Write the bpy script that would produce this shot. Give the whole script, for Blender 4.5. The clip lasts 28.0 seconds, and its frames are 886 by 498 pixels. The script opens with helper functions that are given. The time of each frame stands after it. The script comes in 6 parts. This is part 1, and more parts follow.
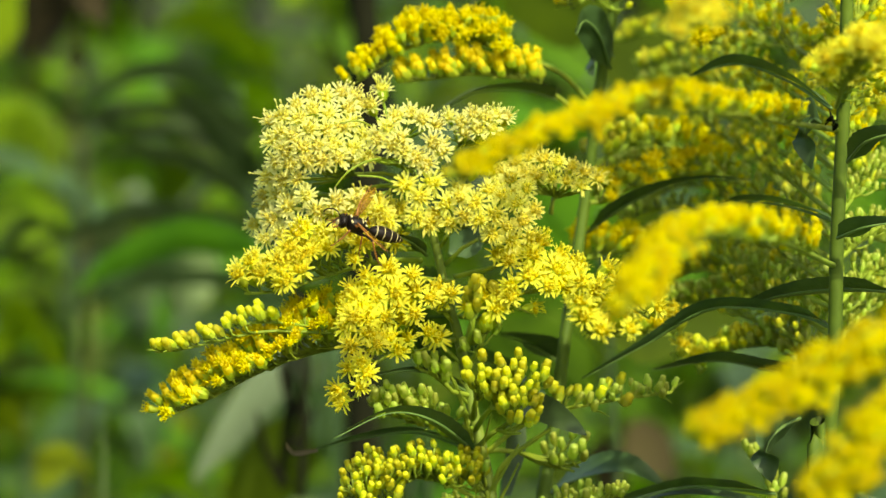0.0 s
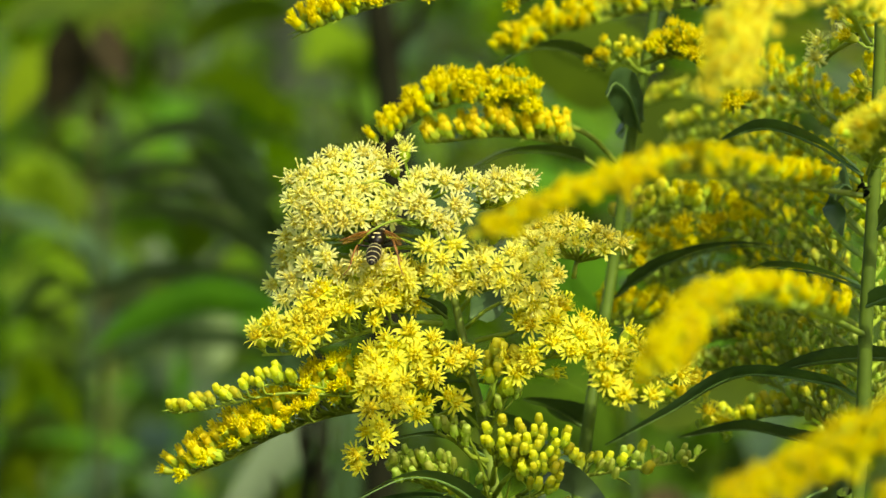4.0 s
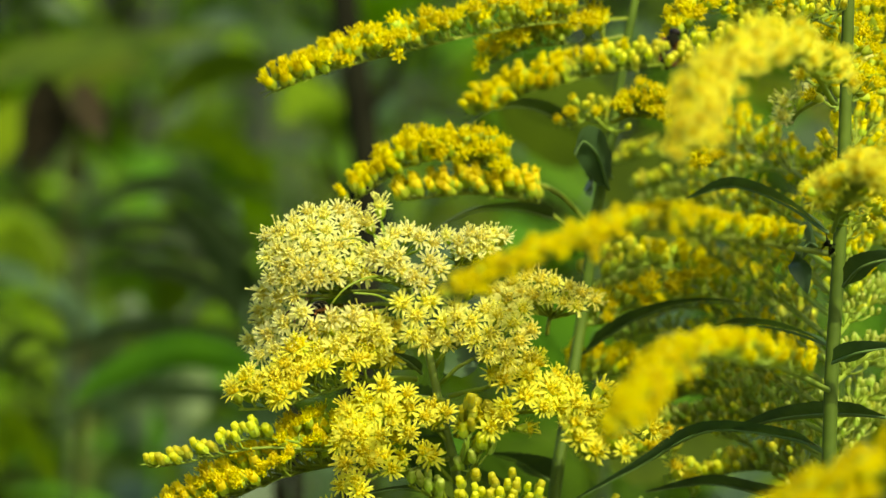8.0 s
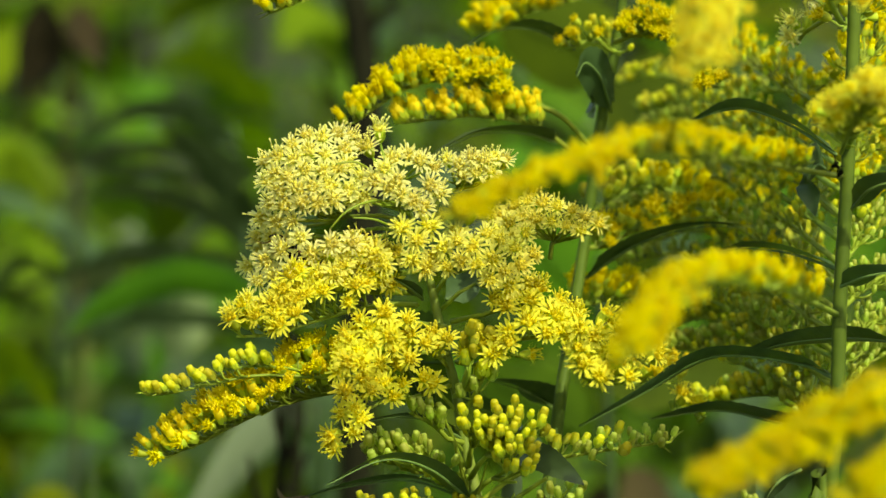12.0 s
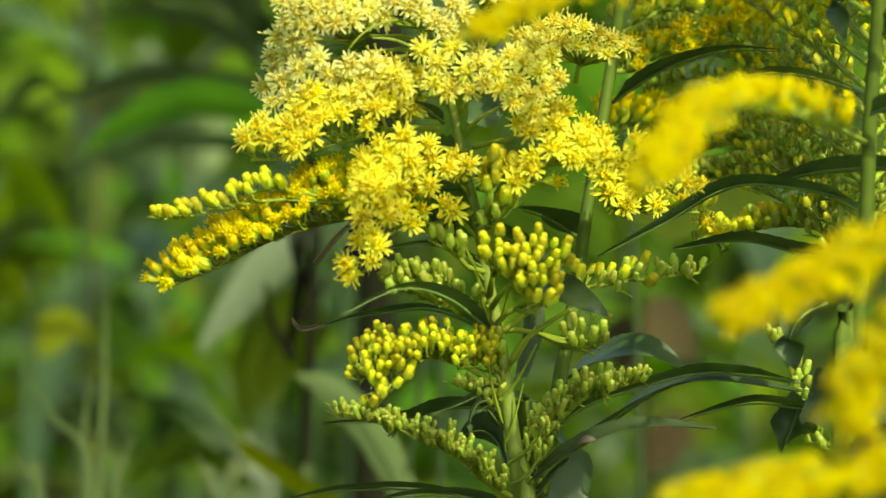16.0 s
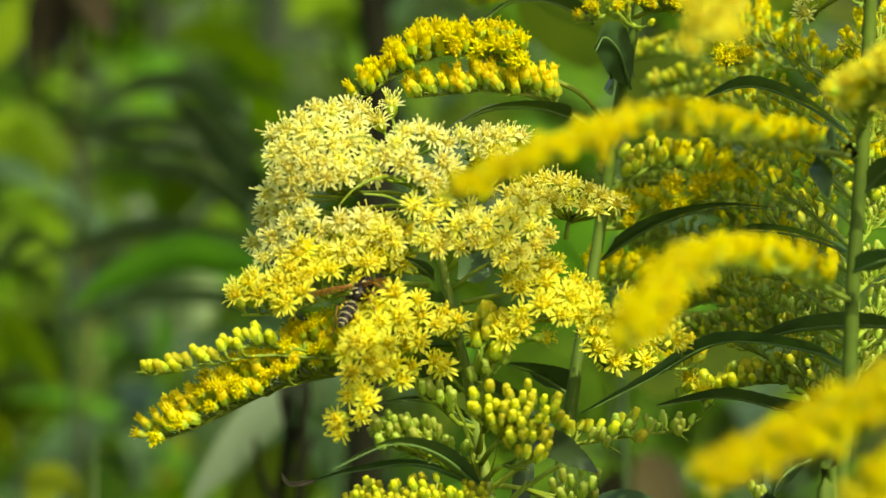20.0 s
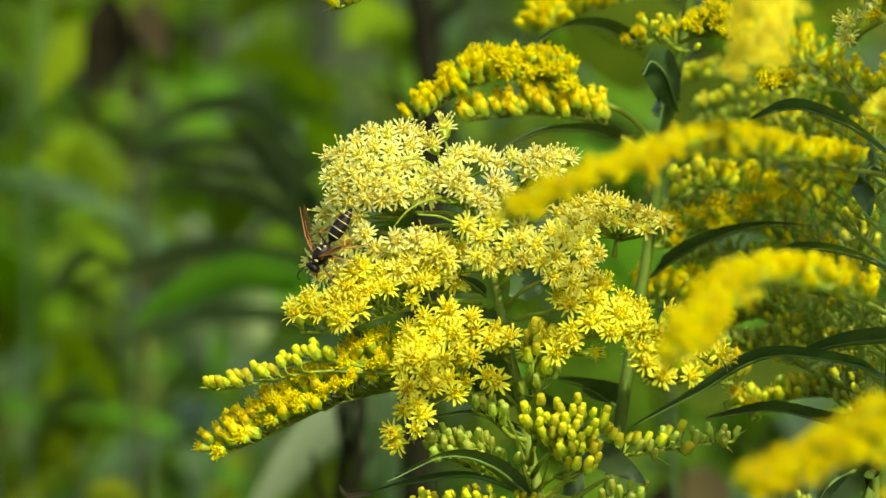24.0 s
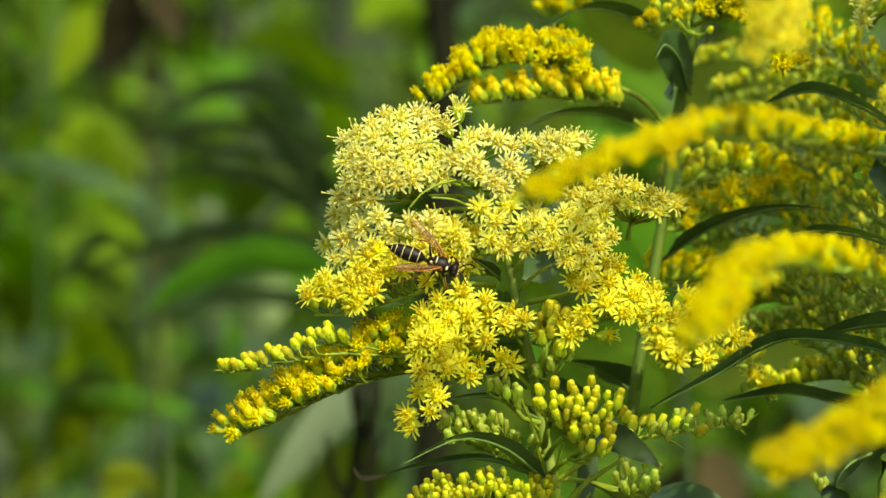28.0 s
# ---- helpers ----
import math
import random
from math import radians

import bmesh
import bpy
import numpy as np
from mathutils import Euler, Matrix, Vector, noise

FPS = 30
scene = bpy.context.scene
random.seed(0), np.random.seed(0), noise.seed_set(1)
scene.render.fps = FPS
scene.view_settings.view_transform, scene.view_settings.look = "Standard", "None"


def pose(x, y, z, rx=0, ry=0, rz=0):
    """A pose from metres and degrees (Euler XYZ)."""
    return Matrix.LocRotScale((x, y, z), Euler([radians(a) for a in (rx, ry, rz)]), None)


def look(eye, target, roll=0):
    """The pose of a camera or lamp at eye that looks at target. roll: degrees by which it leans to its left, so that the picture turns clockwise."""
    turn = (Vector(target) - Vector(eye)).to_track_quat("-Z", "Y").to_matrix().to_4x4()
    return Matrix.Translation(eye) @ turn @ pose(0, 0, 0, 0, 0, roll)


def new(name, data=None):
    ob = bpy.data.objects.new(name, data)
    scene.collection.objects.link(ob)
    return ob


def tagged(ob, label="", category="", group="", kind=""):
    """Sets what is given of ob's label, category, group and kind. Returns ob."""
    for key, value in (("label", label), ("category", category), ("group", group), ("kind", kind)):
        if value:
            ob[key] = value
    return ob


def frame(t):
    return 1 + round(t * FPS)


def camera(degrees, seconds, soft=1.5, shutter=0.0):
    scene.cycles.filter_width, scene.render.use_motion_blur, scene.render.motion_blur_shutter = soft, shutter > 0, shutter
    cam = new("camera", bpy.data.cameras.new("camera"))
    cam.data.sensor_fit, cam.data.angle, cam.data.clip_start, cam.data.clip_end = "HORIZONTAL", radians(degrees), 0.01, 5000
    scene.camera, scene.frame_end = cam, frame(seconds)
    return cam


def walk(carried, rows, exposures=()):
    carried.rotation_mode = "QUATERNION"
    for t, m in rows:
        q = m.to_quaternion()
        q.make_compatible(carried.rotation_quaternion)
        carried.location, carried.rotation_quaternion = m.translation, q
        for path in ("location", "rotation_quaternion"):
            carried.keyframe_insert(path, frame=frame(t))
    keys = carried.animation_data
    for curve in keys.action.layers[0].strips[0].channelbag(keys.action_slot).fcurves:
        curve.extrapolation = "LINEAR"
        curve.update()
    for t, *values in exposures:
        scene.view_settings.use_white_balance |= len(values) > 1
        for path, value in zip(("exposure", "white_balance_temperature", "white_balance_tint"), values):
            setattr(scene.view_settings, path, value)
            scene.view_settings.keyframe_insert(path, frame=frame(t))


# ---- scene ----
cam = camera(11.194, 28.0, soft=1.5)
# a long lens with a wide pupil: only the flower plane is sharp
cam.data.dof.use_dof = True
cam.data.dof.focus_distance = 0.773
cam.data.dof.aperture_fstop = 23.5
PATH = [
    (0, look((0.0000, -0.7920, 1.1113), (-0.0000, -0.0000, 1.0000), 0.01)),
    (0.5, look((0.0000, -0.7891, 1.1109), (-0.0032, 0.0005, 1.0037), 0.16)),
    (1, look((0.0000, -0.7941, 1.1116), (-0.0067, 0.0007, 1.0048), 0.45)),
    (1.5, look((0.0000, -0.7880, 1.1107), (-0.0100, 0.0006, 1.0042), 0.69)),
    (2, look((0.0000, -0.7890, 1.1109), (-0.0115, 0.0006, 1.0040), 0.39)),
    (2.5, look((0.0000, -0.7847, 1.1103), (-0.0112, 0.0008, 1.0060), 0.69)),
    (3, look((0.0000, -0.7828, 1.1100), (-0.0090, 0.0013, 1.0091), 0.84)),
    (3.5, look((0.0000, -0.7866, 1.1105), (-0.0061, 0.0014, 1.0103), 0.65)),
    (4, look((0.0000, -0.7820, 1.1099), (-0.0038, 0.0015, 1.0109), 0.72)),
    (4.5, look((0.0000, -0.7760, 1.1091), (-0.0019, 0.0021, 1.0150), 1.33)),
    (6.5, look((0.0000, -0.7807, 1.1097), (0.0019, 0.0028, 1.0201), 1.20)),
    (7, look((0.0000, -0.7832, 1.1101), (0.0021, 0.0031, 1.0217), 1.43)),
    (7.5, look((0.0000, -0.7845, 1.1103), (0.0011, 0.0031, 1.0223), 1.41)),
    (8, look((0.0000, -0.7911, 1.1112), (0.0005, 0.0029, 1.0208), 0.87)),
    (8.5, look((0.0000, -0.7964, 1.1119), (0.0013, 0.0025, 1.0176), 0.44)),
    (9, look((0.0000, -0.7979, 1.1121), (0.0035, 0.0019, 1.0136), 0.31)),
    (9.5, look((0.0000, -0.7953, 1.1118), (0.0061, 0.0014, 1.0098), 0.09)),
    (10, look((0.0000, -0.7978, 1.1121), (0.0052, 0.0012, 1.0088), 0.74)),
    (10.5, look((0.0000, -0.7979, 1.1121), (0.0034, 0.0012, 1.0088), 0.93)),
    (11, look((0.0000, -0.7944, 1.1116), (0.0021, 0.0012, 1.0086), 0.19)),
    (11.5, look((0.0000, -0.7868, 1.1106), (0.0010, 0.0013, 1.0091), 0.40)),
    (13.5, look((0.0000, -0.7557, 1.1062), (0.0015, -0.0004, 0.9975), 1.22)),
    (14, look((0.0000, -0.7525, 1.1058), (-0.0009, -0.0006, 0.9959), 1.58)),
    (14.5, look((0.0000, -0.7486, 1.1052), (-0.0106, -0.0008, 0.9943), 1.48)),
    (15, look((0.0000, -0.7492, 1.1053), (-0.0104, -0.0010, 0.9931), 0.88)),
    (15.5, look((0.0000, -0.7490, 1.1053), (-0.0066, -0.0016, 0.9884), 1.07)),
    (16, look((0.0000, -0.7517, 1.1056), (-0.0026, -0.0031, 0.9780), 1.17)),
    (16.5, look((0.0000, -0.7525, 1.1058), (-0.0002, -0.0034, 0.9761), 0.87)),
    (17, look((0.0000, -0.7513, 1.1056), (-0.0002, -0.0027, 0.9807), 0.90)),
    (17.5, look((0.0000, -0.7539, 1.1060), (-0.0005, -0.0021, 0.9854), 1.22)),
    (18, look((0.0000, -0.7549, 1.1061), (-0.0005, -0.0014, 0.9901), 1.12)),
    (18.5, look((0.0000, -0.7547, 1.1061), (-0.0008, -0.0008, 0.9940), 1.34)),
    (19, look((0.0000, -0.7570, 1.1064), (-0.0012, -0.0003, 0.9976), 1.47)),
    (19.5, look((0.0000, -0.7529, 1.1058), (-0.0015, 0.0001, 1.0007), 1.55)),
    (20, look((0.0000, -0.7534, 1.1059), (-0.0015, 0.0006, 1.0040), 1.38)),
    (20.5, look((0.0000, -0.7544, 1.1060), (-0.0013, 0.0011, 1.0075), 1.11)),
    (21, look((0.0000, -0.7522, 1.1057), (-0.0015, 0.0016, 1.0112), 1.06)),
    (21.5, look((0.0000, -0.7508, 1.1055), (-0.0016, 0.0022, 1.0156), 1.14)),
    (23.5, look((0.0000, -0.7765, 1.1091), (-0.0066, 0.0016, 1.0115), 1.01)),
    (24, look((0.0000, -0.7783, 1.1094), (-0.0106, 0.0010, 1.0070), 1.05)),
    (24.5, look((0.0000, -0.7769, 1.1092), (-0.0127, 0.0010, 1.0070), 1.15)),
    (25, look((0.0000, -0.7775, 1.1093), (-0.0131, 0.0010, 1.0070), 1.01)),
    (25.5, look((0.0000, -0.7776, 1.1093), (-0.0132, 0.0010, 1.0069), 1.19)),
    (26, look((0.0000, -0.7796, 1.1096), (-0.0131, 0.0009, 1.0066), 1.10)),
    (26.5, look((0.0000, -0.7794, 1.1095), (-0.0132, 0.0009, 1.0061), 1.11)),
    (27, look((0.0000, -0.7780, 1.1093), (-0.0132, 0.0008, 1.0054), 1.16)),
    (27.5, look((0.0000, -0.7789, 1.1095), (-0.0130, 0.0007, 1.0047), 1.07)),
    (28, look((0.0000, -0.7796, 1.1096), (-0.0130, 0.0006, 1.0040), 1.03)),
]
# the camera brightens and darkens its picture a little on the way
EXPOSURES = [(t, e, 7300, 0) for t, e in ((0, 0.77), (1, 0.72), (4, 0.65), (8, 0.53), (11, 0.50), (14, 0.45), (15, 0.60), (17, 0.85), (21, 0.65), (24, 0.67), (28, 0.65))]
walk(cam, PATH, exposures=EXPOSURES)

# ---------------------------------------------------------------- light
SUN_FROM = Vector((0.36, -0.58, 0.73)).normalized()
world = bpy.data.worlds.new("sky")
scene.world = world
world.use_nodes = True
sky = world.node_tree.nodes.new("ShaderNodeTexSky")
sky.sky_type, sky.sun_disc = "NISHITA", False
sky.air_density, sky.dust_density, sky.ozone_density = 0.9, 3.0, 0.4
sky.sun_elevation = math.asin(SUN_FROM.z)
sky.sun_rotation = math.atan2(SUN_FROM.x, SUN_FROM.y)
backg = world.node_tree.nodes["Background"]
backg.inputs[1].default_value = 0.15
world.node_tree.links.new(sky.outputs[0], backg.inputs[0])
sun = new("sun", bpy.data.lights.new("sun", "SUN"))
sun.data.energy, sun.data.angle, sun.data.color = 3.35, radians(0.5), (1.0, 0.955, 0.80)
sun.matrix_world = look((0, 0, 5), Vector((0, 0, 5)) - SUN_FROM)


# ---------------------------------------------------------------- materials
def material(name, base, rough=0.6, vary=0.25, scale=400.0, through_light=0.0, spec=0.35, bump=0.15, second=None, hue=0.02, tint=None):
    """A leaf-, petal- or bark-like surface: two scales of mottling, a little relief, some light let through."""
    m = bpy.data.materials.new(name)
    m.use_nodes = True
    nt = m.node_tree
    nodes, links = nt.nodes, nt.links
    bsdf, out = nodes["Principled BSDF"], nodes["Material Output"]
    co = nodes.new("ShaderNodeTexCoord")
    fine = nodes.new("ShaderNodeTexNoise")
    fine.inputs["Scale"].default_value, fine.inputs["Detail"].default_value = scale, 4
    coarse = nodes.new("ShaderNodeTexNoise")
    coarse.inputs["Scale"].default_value, coarse.inputs["Detail"].default_value = scale * 0.14, 2
    links.new(co.outputs["Object"], fine.inputs["Vector"])
    links.new(co.outputs["Object"], coarse.inputs["Vector"])
    info = nodes.new("ShaderNodeObjectInfo")
    mix = nodes.new("ShaderNodeMix")
    mix.data_type = "RGBA"
    other = second or tuple(c * 0.6 for c in base)
    mix.inputs[6].default_value, mix.inputs[7].default_value = (*base, 1), (*other, 1)
    add = nodes.new("ShaderNodeMath")
    add.operation = "MULTIPLY"
    links.new(fine.outputs["Fac"], add.inputs[0])
    links.new(coarse.outputs["Fac"], add.inputs[1])
    ramp = nodes.new("ShaderNodeMapRange")
    ramp.inputs["From Min"].default_value, ramp.inputs["From Max"].default_value = 0.12, 0.42
    links.new(add.outputs[0], ramp.inputs["Value"])
    links.new(ramp.outputs["Result"], mix.inputs[0])
    hsv = nodes.new("ShaderNodeHueSaturation")
    val = nodes.new("ShaderNodeMapRange")
    val.inputs["To Min"].default_value, val.inputs["To Max"].default_value = 1 - vary, 1 + vary
    links.new(info.outputs["Random"], val.inputs["Value"])
    hmap = nodes.new("ShaderNodeMapRange")
    hmap.inputs["To Min"].default_value, hmap.inputs["To Max"].default_value = 0.5 - hue, 0.5 + hue
    links.new(info.outputs["Random"], hmap.inputs["Value"])
    links.new(hmap.outputs["Result"], hsv.inputs["Hue"])
    links.new(val.outputs["Result"], hsv.inputs["Value"])
    links.new(mix.outputs[2], hsv.inputs["Color"])
    links.new(hsv.outputs["Color"], bsdf.inputs["Base Color"])
    bsdf.inputs["Roughness"].default_value = rough
    bsdf.inputs["Specular IOR Level"].default_value = spec
    bmp = nodes.new("ShaderNodeBump")
    bmp.inputs["Strength"].default_value, bmp.inputs["Distance"].default_value = bump, 0.0004
    links.new(fine.outputs["Fac"], bmp.inputs["Height"])
    links.new(bmp.outputs["Normal"], bsdf.inputs["Normal"])
    if through_light:
        tr = nodes.new("ShaderNodeBsdfTranslucent")
        gain = nodes.new("ShaderNodeMix")
        gain.data_type, gain.blend_type = "RGBA", "MULTIPLY"
        gain.inputs[0].default_value = 1.0
        gain.inputs[7].default_value = (*(tint or (1.0, 1.0, 0.6)), 1)
        links.new(hsv.outputs["Color"], gain.inputs[6])
        links.new(gain.outputs[2], tr.inputs["Color"])
        ms = nodes.new("ShaderNodeMixShader")
        ms.inputs[0].default_value = through_light
        links.new(bsdf.outputs[0], ms.inputs[1])
        links.new(tr.outputs[0], ms.inputs[2])
        links.new(ms.outputs[0], out.inputs["Surface"])
    return m


RAY_PALE = material("ray_pale", (0.96, 0.95, 0.42), 0.7, 0.05, 900, 0.6, 0.2, 0.1, (0.95, 0.93, 0.32), 0.006, (1, 1, 0.72))
DISC_PALE = material("disc_pale", (0.94, 0.88, 0.20), 0.7, 0.06, 900, 0.5, 0.2, 0.1, (0.91, 0.82, 0.12), 0.006, (1, 1, 0.6))
RAY_LEMON = material("ray_lemon", (0.94, 0.91, 0.24), 0.7, 0.06, 900, 0.55, 0.2, 0.1, (0.92, 0.87, 0.14), 0.006, (1, 1, 0.65))
RAY_YELLOW = material("ray_yellow", (0.92, 0.885, 0.10), 0.65, 0.06, 900, 0.55, 0.2, 0.1, (0.90, 0.85, 0.06), 0.006)
DISC_LEMON = material("disc_lemon", (0.92, 0.84, 0.09), 0.7, 0.08, 900, 0.5, 0.2, 0.1, (0.90, 0.79, 0.06), 0.006, (1, 1, 0.65))
DISC_YELLOW = material("disc_yellow", (0.90, 0.79, 0.035), 0.7, 0.1, 900, 0.5, 0.2, 0.1, (0.87, 0.72, 0.025), 0.006)
RAY_GOLD = material("ray_gold", (0.83, 0.735, 0.012), 0.65, 0.08, 900, 0.5, 0.2, 0.1, (0.78, 0.70, 0.010), 0.008)
DISC_GOLD = material("disc_gold", (0.81, 0.72, 0.012), 0.7, 0.1, 900, 0.45, 0.2, 0.1, (0.77, 0.66, 0.010), 0.008)
BRACT = material("bract_green", (0.56, 0.67, 0.05), 0.5, 0.15, 700, 0.4, 0.3, 0.15, (0.46, 0.57, 0.045), 0.012)
BUD_TIP = material("bud_tip_yellow", (0.80, 0.755, 0.035), 0.5, 0.18, 800, 0.5, 0.35, 0.15, (0.60, 0.64, 0.035), 0.012)
BUD_BODY = material("bud_olive_yellow", (0.62, 0.68, 0.06), 0.45, 0.2, 700, 0.5, 0.4, 0.2, (0.45, 0.54, 0.045), 0.012)
BUD_PALE = material("bud_pale_tip", (0.52, 0.60, 0.10), 0.4, 0.2, 700, 0.5, 0.45, 0.15, (0.42, 0.52, 0.08), 0.015)
BUD_GREEN = material("bud_green", (0.48, 0.60, 0.07), 0.42, 0.2, 700, 0.5, 0.45, 0.2, (0.36, 0.48, 0.055), 0.015)
STALK = material("stalk_green", (0.34, 0.44, 0.04), 0.5, 0.12, 500, 0.3, 0.35, 0.3, (0.24, 0.34, 0.03), 0.01)
STEM = material("stem_green", (0.19, 0.27, 0.035), 0.55, 0.1, 300, 0.0, 0.3, 0.4, (0.14, 0.215, 0.025), 0.01)
# darker copy of STEM: shade from the surrounding sprays is put into the colour
STEM_SHADED = material("stem_shaded", (0.085, 0.14, 0.012), 0.6, 0.1, 300, 0.0, 0.15, 0.5, (0.05, 0.09, 0.008), 0.01)
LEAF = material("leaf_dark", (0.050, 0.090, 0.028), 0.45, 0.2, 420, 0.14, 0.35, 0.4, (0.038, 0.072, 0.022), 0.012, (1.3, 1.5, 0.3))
RIB = material("leaf_midrib", (0.13, 0.21, 0.05), 0.5, 0.1, 420, 0.1, 0.3, 0.3, (0.10, 0.17, 0.04), 0.01)
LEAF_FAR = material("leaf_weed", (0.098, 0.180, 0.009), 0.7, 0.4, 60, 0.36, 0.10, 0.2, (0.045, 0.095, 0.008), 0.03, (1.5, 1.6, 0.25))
# lighter copy of the weed leaf: the look of sunlight is in its colour
LEAF_LIGHT = material("leaf_sunlit_tone", (0.185, 0.285, 0.009), 0.75, 0.35, 60, 0.4, 0.08, 0.2, (0.11, 0.19, 0.008), 0.03, (1.5, 1.5, 0.2))
# leaf whose pale grey base holds the sheen of the sky
LEAF_GREY = material("leaf_sky_sheen", (0.15, 0.20, 0.11), 0.4, 0.12, 60, 0.15, 0.45, 0.2, (0.11, 0.15, 0.08), 0.01)
LEAF_SAGE = material("leaf_sage", (0.13, 0.18, 0.06), 0.5, 0.2, 60, 0.2, 0.35, 0.2, (0.09, 0.14, 0.04), 0.01)
GRASS = material("grass_blade", (0.17, 0.28, 0.04), 0.5, 0.3, 60, 0.35, 0.3, 0.1, (0.28, 0.33, 0.10), 0.02)
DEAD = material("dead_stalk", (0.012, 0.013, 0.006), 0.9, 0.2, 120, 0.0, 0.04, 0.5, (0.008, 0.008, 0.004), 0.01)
LEAF_BROWN = material("leaf_brown", (0.055, 0.044, 0.017), 0.9, 0.3, 60, 0.15, 0.1, 0.4, (0.033, 0.027, 0.012), 0.01)
DRY = material("dry_leaf", (0.26, 0.20, 0.13), 0.7, 0.15, 300, 0.2, 0.2, 0.4, (0.15, 0.11, 0.07), 0.01)
SOIL = material("soil", (0.030, 0.034, 0.012), 0.9, 0.0, 9, 0.0, 0.1, 0.6, (0.015, 0.03, 0.006), 0.0)

# ---------------------------------------------------------------- shape helpers
UP = Vector((0, 0, 1))


def glide(ctrl, n):
    """n + 1 points in metres along a smooth line through control points in millimetres."""
    p = [Vector(c) * 0.001 for c in ctrl]
    p = [p[0] * 2 - p[1], *p, p[-1] * 2 - p[-2]]
    out, k = [], len(p) - 3
    for i in range(n + 1):
        u = min(i / n * k, k - 1e-6)
        j = int(u)
        u -= j
        a, b, c, d = p[j:j + 4]
        out.append(0.5 * (2 * b + (c - a) * u + (2 * a - 5 * b + 4 * c - d) * u * u + (3 * b - 3 * c + d - a) * u ** 3))
    return out


def tube(buf, pts, r0, r1, sides=6, mat=0, bulge=None):
    """Adds a tapering round rod along pts (metres) to buf = (verts, faces, face materials)."""
    verts, faces, mats = buf
    first = len(verts)
    n = len(pts)
    side = None
    for i, p in enumerate(pts):
        t = (pts[min(i + 1, n - 1)] - pts[max(i - 1, 0)]).normalized()
        side = (side - t * side.dot(t)).normalized() if side else t.orthogonal().normalized()
        other = t.cross(side)
        u = i / (n - 1)
        r = bulge(u) if bulge else r0 + (r1 - r0) * u
        for s in range(sides):
            a = 2 * math.pi * s / sides
            verts.append(p + side * (r * math.cos(a)) + other * (r * math.sin(a)))
    for i in range(n - 1):
        for s in range(sides):
            a, b = first + i * sides + s, first + i * sides + (s + 1) % sides
            faces.append((a, b, b + sides, a + sides))
            mats.append(mat)
    faces.append(tuple(first + s for s in reversed(range(sides))))
    faces.append(tuple(first + (n - 1) * sides + s for s in range(sides)))
    mats += [mat, mat]


def to_mesh(name, buf, materials):
    verts, faces, mats = buf
    me = bpy.data.meshes.new(name)
    me.from_pydata([tuple(v) for v in verts], [], faces)
    for m in materials:
        me.materials.append(m)
    me.polygons.foreach_set("material_index", mats)
    me.polygons.foreach_set("use_smooth", [True] * len(faces))
    me.update()
    return me


def part(name, me, parent, label="", m=None):
    """Links a mesh as one part under a thing or a part; m is its pose in that parent's space."""
    ob = new(name, me)
    ob.parent = parent
    if m is not None:
        ob.matrix_basis = m
    return tagged(ob, label=label)


def empty():
    return [], [], []


def shift(buf, base):
    return [Vector(v) - base for v in buf[0]], buf[1], buf[2]


